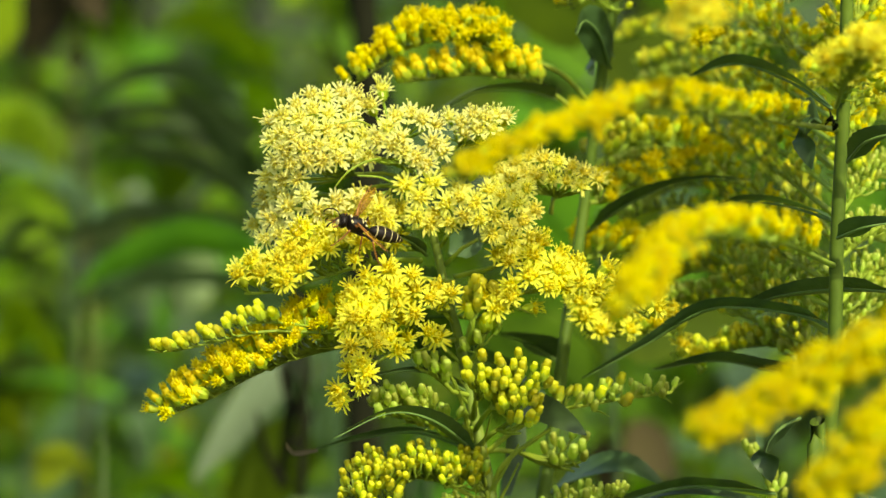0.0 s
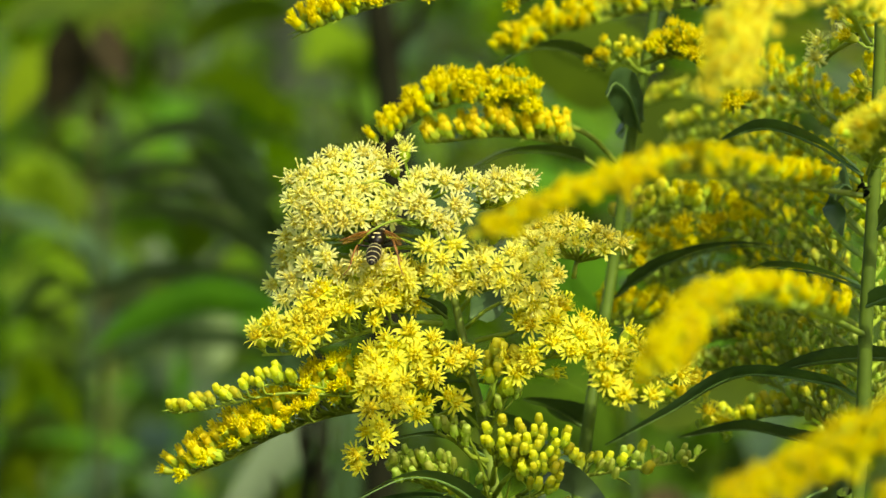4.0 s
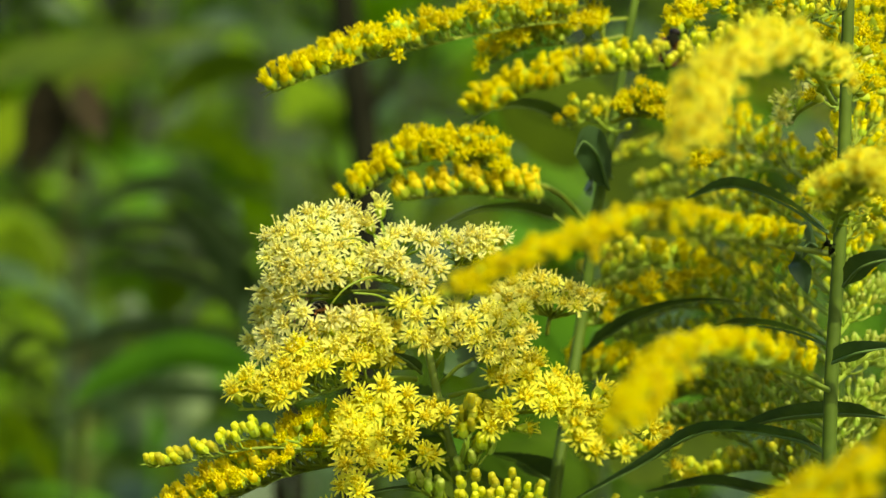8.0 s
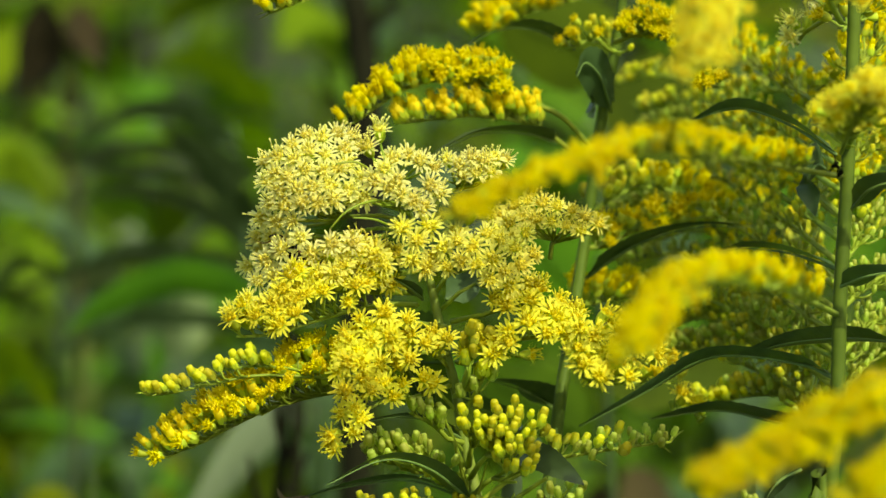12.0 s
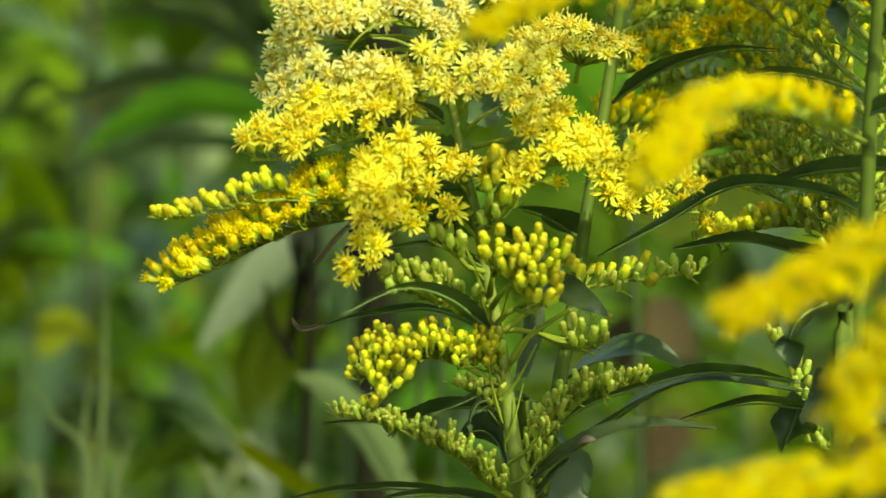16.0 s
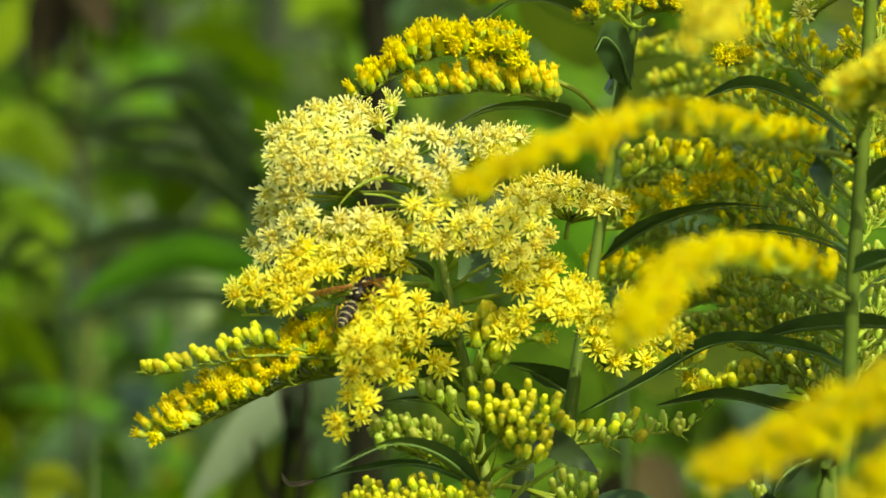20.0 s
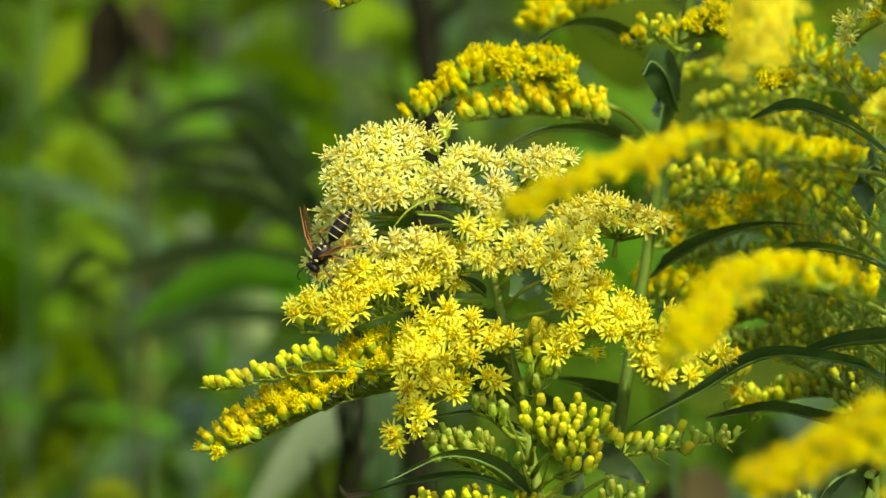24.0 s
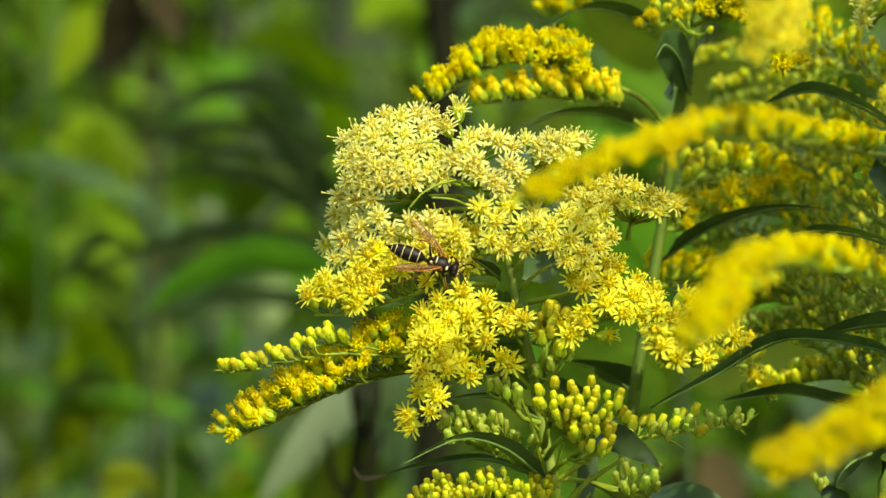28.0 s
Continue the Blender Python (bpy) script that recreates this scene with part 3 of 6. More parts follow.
# bare arching stalks under the crown
for arc in ([(-5.9, -3.0, 1015.4), (-9.4, -9.0, 1017.2), (-13.1, -13.0, 1017.2), (-16.3, -15.0, 1015.7), (-18.6, -15.0, 1013.1)],
            [(-5.2, -3.0, 1011.8), (-8.4, -9.0, 1012.9), (-11.2, -12.0, 1014.3), (-14.9, -13.0, 1014.7)], [(-6.1, -2.0, 1008.8), (-7.9, -8.0, 1008.6), (-8.8, -9.0, 1006.8), (-8.4, -9.0, 1003.0)], [(-6.2, -3.0, 1013.7), (-10.4, -8.0, 1020.8), (-14.2, -12.0, 1024.0), (-17.8, -14.0, 1024.0)]):
    stem(main, arc, 0.26, 0.16, STALK, "stalk")

# yellow side branches
YEL = dict(kind="yellow", size=0.92, lift=0.7, fan=0.9, front=0.5, thick=0.5)
spray(main, [(-3.2, -1.4, 1004.3), (-9.3, -7.2, 1006.6), (-14.2, -9.0, 1007.8), (-18.2, -9.2, 1006.4)], 14, reach=4.0, seed=11, kind="lemon", size=0.95, lift=0.7, fan=0.9, front=0.5)
spray(main, [(-3.9, 0.0, 997.9), (-9.4, -4.0, 998.5), (-15.7, -8.0, 997.8), (-22.6, -11.0, 996.1), (-28.9, -13.0, 994.4), (-34.6, -14.0, 994.1)], 46, reach=6.6, seed=12, short=0.8, gap=2.0, kind="yellow", size=0.88, lift=1.0, fan=0.35, front=0.2, drop=0, sweep=0.2, taper=0.8, loose=0.16, start=0.2)
spray(main, [(-4.9, 0.0, 1000.1), (-11.3, -6.0, 1000.9), (-18.2, -9.0, 1001.4), (-25.0, -12.0, 1000.0), (-31.4, -14.0, 997.3)], 18, reach=4.2, seed=112, gap=2.1, kind="yellow", size=0.88, lift=0.9, fan=0.5, front=0.5, drop=0, sweep=0.2, loose=0.2)
posy(main, (19.4, 12.0, 1004.6), (20.3, 14.0, 1010.2), [(13.1, 5.2, 1014.8), (15.4, 4.6, 1015.7), (17.8, 3.4, 1015.5), (20.3, 2.8, 1015.0), (22.8, 2.7, 1014.3), (25.1, 3.1, 1013.3), (27.4, 4.4, 1011.9), (14.3, 3.3, 1012.9), (16.7, 2.4, 1012.7), (19.4, 2.0, 1012.4), (21.9, 2.2, 1011.7), (24.4, 3.1, 1011.0), (11.4, 5.6, 1013.0)], "lemon", 0.82, 16, 0.3, 0.8)
posy(main, (-0.7, 1.0, 999.9), (4.9, 2.0, 1006.6), [(0.6, -10.6, 1009.5), (3.0, -12.0, 1010.8), (5.7, -13.4, 1010.1), (7.9, -12.6, 1012.1), (3.7, -13.1, 1007.6), (1.3, -11.4, 1006.2), (6.3, -13.9, 1007.0), (9.0, -13.9, 1008.2), (-1.2, -8.7, 1007.1)], "lemon", 0.86, 13, 0.8, 0.3)
posy(main, (0.3, 1.0, 997.0), (10.6, 2.0, 1004.8), [(11.8, -9.6, 1013.7), (14.6, -8.9, 1011.8), (12.8, -12.1, 1009.7), (10.3, -12.7, 1011.2), (13.8, -11.6, 1006.8), (11.2, -13.0, 1005.8), (16.0, -9.2, 1008.3), (8.6, -13.3, 1004.5), (12.0, -11.4, 1003.0), (15.4, -8.9, 1003.5)], "lemon", 0.86, 14, 0.8, 0.3)
spray(main, [(2.1, -0.7, 995.1), (8.5, -5.0, 999.8), (15.5, -6.8, 1001.0), (21.5, -6.2, 998.5)], 24, reach=3.8, seed=15, start=0.3, **YEL)
spray(main, [(0.6, 7.5, 1010.2), (8.7, 9.6, 1011.0), (15.2, 7.3, 1008.7)], 9, reach=3.2, seed=17, kind="lemon", front=0.4)
spray(main, [(2.6, 0.6, 989.9), (11.5, -7.6, 995.2), (21.3, -11.4, 996.7), (30.3, -11.7, 995.3), (36.2, -10.1, 991.5)], 46, reach=4.0, seed=18, start=0.25, **YEL)
spray(main, [(3.1, -1.7, 988.2), (8.5, -9.0, 992.4), (13.4, -12.8, 994.0)], 8, reach=3.0, seed=19, **YEL)
spray(main, [(23.2, 18.1, 985.1), (30.4, 19.9, 983.8), (41.8, 21.9, 983.5)], 40, reach=3.8, seed=20, kind="yellow", tip="opening", lift=0.9)
spray(main, [(1.1, -0.8, 994.2), (-6.3, -10.4, 998.1), (-12.2, -16.6, 996.5), (-14.0, -21.7, 989.4), (-15.0, -23.0, 979.7)], 54, reach=4.4, seed=21, start=0.28, kind="yellow", lift=0.35, fan=1.0, front=0.9, size=0.9)
spray(main, [(1.6, -1.4, 989.7), (-2.4, -11.0, 993.7), (-6.3, -15.2, 992.3)], 8, reach=4.0, seed=22, **YEL)
spray(main, [(2.4, -2.2, 984.3), (-8.3, -14.1, 986.2), (-10.2, -16.2, 985.5)], 12, reach=4.0, seed=24, **YEL)

# the long arched branch and the bud branch over it
ARCH = [(1.2, -1.0, 985.4), (-7.7, -3.0, 984.6), (-16.7, -5.0, 983.5), (-25.6, -7.0, 981.8), (-32.5, -9.0, 979.3), (-40.5, -10.0, 975.2), (-47.7, -10.0, 972.1)]
spray(main, ARCH, 120, kind="opening", reach=6.0, seed=25, short=0.8, lift=1.0, fan=0.3, size=0.9, drop=0, sweep=0.45, taper=0.62, start=0.12, gap=1.6, loose=0.13, front=0.2)
spray(main, ARCH, 64, kind="gold", reach=7.0, seed=225, short=0.8, lift=1.0, fan=0.26, size=0.84, drop=0, sweep=0.4, taper=0.64, start=0.08, gap=1.7, loose=0.12, front=0.25)
spray(main, [(-9.5, -7.0, 985.6), (-23.1, -12.0, 987.0), (-31.4, -14.0, 987.4), (-39.7, -16.0, 985.9), (-45.7, -17.0, 984.7), (-49.8, -18.0, 984.4)], 20, kind="bud", thick=0.35, reach=2.6, seed=26, lift=1.0, fan=0.4, start=0.42, size=0.95, drop=0, sweep=0.5, taper=0.5, gap=1.2, front=0.4)
spray(main, [(-9.5, -6.0, 986.2), (-21.3, -10.0, 987.4), (-26.8, -13.0, 988.7), (-32.4, -14.0, 989.0), (-36.8, -15.0, 988.4)], 12, kind="bud", thick=0.35, reach=2.6, seed=126, lift=1.0, fan=0.4, start=0.55, size=1.0, drop=0, sweep=0.5, gap=1.3, front=0.4)

# buds lower on the stem
cluster(main, (5.8, -4.4, 968.4), (11.9, -17.2, 979.2), 6.0, 4.6, 34, "bud", 0.86, 27)
cluster(main, (6.4, -4.9, 965.4), (13.4, -19.8, 974.7), 3.6, 3.6, 16, "bud", 0.86, 28)
cluster(main, (5.4, -4.2, 970.4), (6.3, -15.1, 979.9), 2.6, 2.6, 9, "bud", 0.86, 128)
cluster(main, (6.2, -1.1, 963.7), (22.2, -1.1, 963.7), 4.0, 2.6, 12, "green", 1.2, 129)
spray(main, [(3.1, -2.5, 982.3), (4.6, -8.6, 989.3), (6.6, -7.8, 995.2)], 10, kind="bud", reach=3.6, seed=29, lift=1.0, fan=0.4, start=0.5, size=1.25)
spray(main, [(6.6, -4.0, 963.3), (15.6, -5.0, 972.6), (27.6, -4.6, 975.6), (40.6, -2.3, 977.1)], 34, kind="bud", tip="green", reach=3.4, seed=30, lift=0.8, fan=0.9, start=0.35, size=0.92, loose=0.6)
spray(main, [(7.9, -6.0, 954.7), (1.6, -10.0, 959.3), (-4.6, -13.0, 961.4), (-10.6, -16.0, 961.1), (-14.5, -18.0, 959.0)], 120, kind="bud", tip="bud", reach=5.6, seed=31, lift=1.0, fan=0.8, start=0.2, size=0.69, front=0.35, drop=0, sweep=0.3, gap=1.6, taper=0.25, loose=0.4)
spray(main, [(-8.7, -16.0, 960.3), (-10.4, -18.0, 958.1), (-12.4, -20.0, 955.2), (-14.0, -20.0, 953.6)], 16, kind="bud", reach=3.4, seed=131, lift=0.6, fan=0.5, start=0.1, size=0.85, front=0.5, drop=0, sweep=-0.2, gap=1.7, loose=0.4)
cluster(main, (8.1, -6.0, 954.1), (4.4, -8.0, 962.4), 3.4, 3.2, 26, "bud", 0.72, 32, gap=1.5)
cluster(main, (8.3, -6.0, 954.6), (6.8, -8.0, 962.7), 1.5, 2.4, 10, "green", 1.1, 132, gap=1.3)
spray(main, [(8.1, -6.0, 953.6), (4.5, -9.0, 956.6), (1.1, -11.0, 958.4)], 22, kind="green", reach=2.6, seed=133, lift=0.6, fan=0.8, start=0.1, size=0.8, gap=1.0)
spray(main, [(10.3, -8.0, 936.5), (6.4, -11.0, 939.3), (0.9, -14.0, 944.5), (-5.8, -16.0, 948.2), (-12.4, -18.0, 951.1), (-18.9, -19.0, 952.2)], 100, kind="green", tip="green", reach=2.6, seed=33, lift=1.0, fan=0.7, start=0.12, size=0.62, drop=0, gap=1.0, front=0.3, taper=0.35)
cluster(main, (6.1, -13.0, 939.9), (5.2, -15.0, 944.8), 1.3, 2.0, 12, "green", 0.62, 600, gap=0.9, thick=0.4)
cluster(main, (3.3, -13.0, 942.4), (2.3, -15.0, 946.2), 1.3, 2.0, 12, "green", 0.62, 601, gap=0.9, thick=0.4)
cluster(main, (0.9, -13.0, 944.3), (-1.1, -15.0, 948.6), 1.3, 2.0, 12, "green", 0.62, 602, gap=0.9, thick=0.4)
cluster(main, (-3.4, -13.0, 946.5), (-4.2, -15.0, 949.7), 1.3, 2.0, 12, "green", 0.62, 603, gap=0.9, thick=0.4)
cluster(main, (-8.6, -13.0, 948.8), (-10.7, -15.0, 951.1), 1.3, 2.0, 12, "green", 0.62, 604, gap=0.9, thick=0.4)
spray(main, [(11.4, -8.0, 937.5), (12.5, -7.0, 942.2), (14.7, -5.0, 946.7), (18.4, -3.0, 950.7), (23.7, -2.0, 953.5), (32.2, -2.0, 956.3)], 90, kind="green", reach=3.2, seed=34, lift=1.0, fan=0.7, start=0.1, size=0.72, drop=0, gap=1.05, front=0.3)
cluster(main, (11.7, -5.0, 934.9), (13.2, -6.0, 938.6), 1.3, 2.4, 12, "green", 0.6, 620, gap=0.95, thick=0.4)
cluster(main, (12.9, -5.0, 940.3), (14.2, -6.0, 944.4), 1.3, 2.4, 12, "green", 0.62, 621, gap=0.95, thick=0.4)
cluster(main, (14.2, -5.0, 944.7), (15.1, -6.0, 949.3), 1.3, 2.4, 12, "green", 0.66, 622, gap=0.95, thick=0.4)
cluster(main, (16.1, -5.0, 947.7), (17.4, -6.0, 952.8), 1.3, 2.4, 12, "green", 0.8, 623, gap=0.95, thick=0.4)
cluster(main, (19.3, -5.0, 951.1), (21.6, -6.0, 955.7), 1.3, 2.4, 12, "green", 0.9, 624, gap=0.95, thick=0.4)
cluster(main, (23.6, -5.0, 953.6), (25.4, -6.0, 956.3), 1.3, 2.4, 12, "green", 0.95, 625, gap=0.95, thick=0.4)
spray(main, [(5.1, -4.6, 967.4), (-2.4, -9.5, 975.4), (-9.3, -13.2, 978.0)], 30, kind="green", reach=3.0, seed=35, lift=0.2, fan=0.8, start=0.2, size=1.0)
spray(main, [(5.4, -4.6, 966.9), (-1.4, -6.0, 971.7), (-11.3, -7.6, 974.5)], 26, kind="green", reach=2.6, seed=36, lift=0.3, fan=0.8, start=0.2, size=1.0)

spray(main, [(3.4, -2.8, 979.8), (6.6, -10.0, 987.0), (8.7, -10.3, 992.1)], 14, kind="green", tip="bud", reach=3.4, seed=37, lift=1.0, fan=0.5, start=0.3, size=1.25)
spray(main, [(2.8, -2.5, 982.3), (5.1, -11.6, 989.8), (5.4, -11.8, 995.7)], 8, kind="bud", reach=2.8, seed=38, lift=1.0, fan=0.5, start=0.5, size=1.15)
spray(main, [(4.4, -3.6, 974.4), (-0.4, -8.8, 980.3), (-4.9, -10.5, 983.1)], 14, kind="green", reach=2.8, seed=39, lift=0.8, fan=0.6, start=0.3, size=1.2)
spray(main, [(5.2, -4.4, 968.4), (-3.9, -11.8, 973.8), (-12.7, -15.3, 977.4)], 26, kind="green", reach=2.6, seed=40, lift=0.8, fan=0.6, start=0.25, size=1.25)

# its leaves
leaf(main, [(6.4, -5.1, 964.0), (-1.4, -18.0, 972.4), (-9.2, -23.7, 974.9), (-18.8, -28.3, 971.3)], 4.2, 24)
leaf(main, [(6.1, -1.1, 963.7), (-4.4, 3.4, 966.5), (-14.7, 9.1, 964.4), (-22.8, 10.8, 962.0)], 3.4, 20)
leaf(main, [(-22.6, 10.8, 962.0), (-25.9, 10.7, 961.2), (-27.5, 10.8, 961.6), (-28.3, 10.0, 963.4)], 1.4, 40, 0.3, DRY, label="dry curled brown tip of a leaf")
leaf(main, [(12.1, -4.0, 971.4), (17.4, -11.8, 973.3), (21.3, -16.1, 972.0), (25.0, -18.4, 969.9)], 5, 60)
leaf(main, [(4.1, -3.5, 975.3), (-1.4, -7.0, 978.8), (-6.4, -8.9, 979.8), (-11.8, -11.0, 979.4)], 3, 20)
leaf(main, [(-0.4, -0.8, 980.0), (-3.4, -2.4, 983.3), (-4.6, -4.0, 986.1)], 3, 60)
leaf(main, [(8.1, -6.0, 953.4), (5.0, -10.0, 955.1), (1.7, -12.0, 953.9), (-4.0, -14.0, 952.0)], 3.4, 35)
leaf(main, [(8.1, -6.0, 953.2), (4.0, -12.0, 953.8), (2.5, -14.0, 951.1), (2.9, -14.0, 947.2)], 2.0, 55)
leaf(main, [(8.1, -5.0, 948.0), (6.5, -8.0, 950.6), (5.3, -9.0, 952.2)], 1.8, 50)
leaf(main, [(8.5, -1.0, 950.6), (-0.4, 7.0, 948.8), (-8.6, 12.0, 945.5), (-23.1, 18.0, 943.2)], 6, 25)
leaf(main, [(11.6, -8.0, 936.9), (16.1, -11.0, 943.1), (23.4, -14.0, 948.5), (31.8, -16.0, 951.4), (43.4, -17.0, 951.2)], 5.2, 22)
leaf(main, [(20.2, -13.0, 946.3), (21.4, -15.0, 948.1), (22.4, -16.0, 948.7), (23.8, -16.0, 948.4)], 1.4, 60, 0.3, DRY, label="pale curled edge of a leaf")
leaf(main, [(12.0, -8.0, 934.6), (14.3, -10.0, 938.0), (16.5, -12.0, 941.4), (19.3, -13.0, 944.8)], 3.2, 40)
leaf(main, [(12.2, 2.0, 931.3), (17.1, 10.0, 934.0), (21.5, 14.0, 936.2), (23.4, 16.0, 932.3)], 11, 70)
leaf(main, [(9.6, -8.0, 935.1), (0.0, -13.0, 938.0), (-9.4, -16.0, 938.0), (-17.8, -18.0, 935.7)], 5.5, 20)
leaf(main, [(10.7, 0.0, 932.7), (-3.9, 8.0, 933.9), (-17.6, 12.0, 932.9), (-30.5, 16.0, 929.6)], 6.5, 15)
leaf(main, [(8.9, 0.0, 951.4), (11.9, 6.0, 948.7), (15.9, 10.0, 945.0), (19.9, 12.0, 941.1)], 7, 40)
leaf(main, [(10.3, 6.0, 954.1), (11.3, 14.0, 958.5), (13.1, 18.0, 962.8), (14.7, 20.0, 965.4)], 7, 80)
leaf(main, [(8.8, 4.0, 939.7), (7.5, 10.0, 942.4), (4.7, 14.0, 943.5), (0.8, 16.0, 942.0)], 8, 70)
stem(main, [(8.5, -5.5, 955.4), (9.6, -6.0, 960.4), (12.1, -7.0, 964.0), (16.1, -8.0, 967.2), (18.9, -9.0, 969.3)], 0.55, 0.35, STALK, "stalk")
leaf(main, [(1.6, 8.2, 986.7), (-2.5, 18.1, 985.1), (-13.3, 57.6, 979.0), (-27.6, 68.3, 982.8)], 18, 80, 0.2, LEAF_FAR)
leaf(main, [(1.1, 7.8, 998.0), (4.7, 12.2, 1000.4), (6.7, 14.4, 1002.2)], 6, 60)
leaf(main, [(-2.9, -2.1, 999.4), (-5.3, -7.8, 1002.2), (-7.8, -9.5, 1003.9)], 2.4, 30)
for k, (dx, dy, z, tlt) in enumerate([(70, -40, 820, 30), (-80, 30, 780, 20), (60, 50, 740, 10), (-60, -50, 690, 40), (85, 0, 640, 30), (-80, -20, 590, 20), (60, -60, 520, 30), (-70, 40, 450, 20)]):
    leaf(main, [(12, 2, z), (12 + dx * 0.5, dy * 0.5, z + 25), (12 + dx, dy, z - 5)], 11, tlt)

bract = random.Random(9)
low, high = Vector((9.6, -8.5, 939.2)), Vector((1.6, -1.4, 990.2))
for k in range(16):
    foot = low.lerp(high, k / 15)
    out = Vector((bract.choice((-1, 1)) * bract.uniform(2, 7), bract.uniform(-7, -2), bract.uniform(5, 11)))
    leaf(main, [foot, foot + out * 0.5 + Vector((0, 0, -1)), foot + out], bract.uniform(0.6, 1.1), bract.uniform(30, 80), 0.3, STALK, 0.0, name="bract")

# ---------------------------------------------------------------- the goldenrod behind it
rear = thing("goldenrod_plant", 40, 60, "goldenrod with deep yellow arching sprays and dark leaves", "flower", G)
stem(rear, [(40, 60, 0), (34, 40, 500), (12.4, 4.0, 919.9), (14.6, 7.0, 931.2), (16.0, 9.0, 938.7), (17.2, 12.0, 946.1), (18.3, 16.0, 953.3), (19.7, 20.0, 960.5), (21.1, 25.0, 968.6), (22.5, 31.4, 978.9), (26.5, 45.8, 1002.2), (29.4, 49.0, 1025.2), (31.8, 50.8, 1037.8), (33.9, 52.8, 1052.4), (36.5, 54.9, 1067.1), (40.2, 57.0, 1090.0)], 1.7, 0.8, STEM_SHADED)
GOLD = dict(kind="gold", lift=1.0, fan=0.7)
spray(rear, [(28.1, 48.3, 1020.0), (20.6, 44.4, 1029.6), (6.9, 41.1, 1035.0), (-4.6, 37.1, 1035.4), (-15.5, 34.2, 1028.6)], 76, gap=1.5, reach=3.8, seed=41, size=0.9, tip="half", start=0.38, **GOLD)
spray(rear, [(27.0, 47.9, 1017.4), (18.5, 43.9, 1026.5), (6.9, 40.2, 1029.4), (-6.7, 38.0, 1028.2)], 52, start=0.34, gap=1.5, reach=3.2, seed=42, size=0.9, kind="opening", lift=1.0, fan=0.7)
spray(rear, [(35.4, 54.2, 1059.0), (12.3, 38.7, 1059.9), (-8.1, 28.1, 1056.0), (-20.1, 23.6, 1053.0), (-30.5, 21.1, 1049.4)], 84, thick=0.32, gap=1.5, reach=3.6, seed=43, size=0.9, kind="gold", lift=1.0, fan=0.7, tip="half")
spray(rear, [(34.8, 53.6, 1056.0), (17.7, 48.3, 1056.3), (7.4, 47.8, 1052.5)], 24, thick=0.3, reach=3.4, seed=44, **GOLD)
spray(rear, [(36.3, 54.8, 1066.0), (21.7, 49.2, 1062.6), (15.4, 44.9, 1060.6)], 26, thick=0.3, reach=4.0, seed=45, **GOLD)
spray(rear, [(31.6, 46.0, 1040.2), (36.3, 36.7, 1045.2), (42.3, 32.3, 1042.7), (47.5, 29.3, 1035.9)], 60, reach=4.2, seed=46, kind="gold", front=0.5, size=0.72, gap=1.4)
spray(rear, [(32.9, 50.7, 1037.7), (28.5, 48.5, 1043.0), (24.3, 46.2, 1041.5)], 18, reach=3.4, seed=47, kind="bud", tip="gold", size=0.7)
spray(rear, [(27.7, 51.6, 1007.9), (33.8, 57.5, 1013.6), (42.6, 62.5, 1013.6), (54.4, 61.7, 1007.7)], 40, reach=3.4, seed=48, kind="bud", tip="half")
spray(rear, [(26.7, 50.7, 1001.6), (31.4, 51.2, 1004.7), (37.9, 53.6, 1007.6), (49.8, 56.9, 1009.4)], 34, reach=3.0, seed=49, **GOLD)
spray(rear, [(25.1, 49.2, 991.0), (29.5, 54.6, 993.5), (36.1, 59.7, 993.9), (45.0, 65.0, 995.3)], 30, reach=3.0, seed=50, kind="half", tip="bud")
leaf(rear, [(21.2, 45.5, 1021.9), (15.2, 37.7, 1024.3), (6.8, 31.7, 1024.7), (-0.9, 27.3, 1021.8)], 6, 10)
leaf(rear, [(31.2, 46.3, 1027.6), (28.8, 39.2, 1034.6), (26.0, 35.6, 1037.5), (24.4, 33.2, 1035.2)], 7, 60)
leaf(rear, [(31.8, 50.6, 1029.3), (29.5, 45.0, 1033.0), (27.9, 42.5, 1029.0), (27.8, 40.1, 1026.7)], 6, 60)
leaf(rear, [(27.0, 45.0, 997.0), (36.2, 37.0, 1004.4), (46.3, 31.5, 1008.3), (56.5, 29.5, 1008.7)], 5.5, -12)
leaf(rear, [(24.5, 51.9, 1038.5), (17.0, 46.4, 1042.4), (9.7, 42.3, 1042.5), (3.1, 39.7, 1038.5)], 6, 15)
leaf(rear, [(19.1, 38.1, 947.8), (26.7, 28.9, 954.4), (33.8, 24.2, 956.4), (41.0, 21.7, 953.0)], 6.5, 35)
leaf(rear, [(16.4, 30.7, 931.1), (26.2, 12.5, 945.0), (40.1, 3.8, 955.1), (60.0, -1.3, 954.6)], 6, 15)
leaf(rear, [(17.6, 41.4, 964.4), (12.3, 46.3, 970.0), (-2.6, 52.1, 975.5)], 10, 30)
leaf(rear, [(21.8, 42.6, 972.8), (16.4, 37.1, 976.9), (10.1, 37.4, 978.9)], 8, 20)

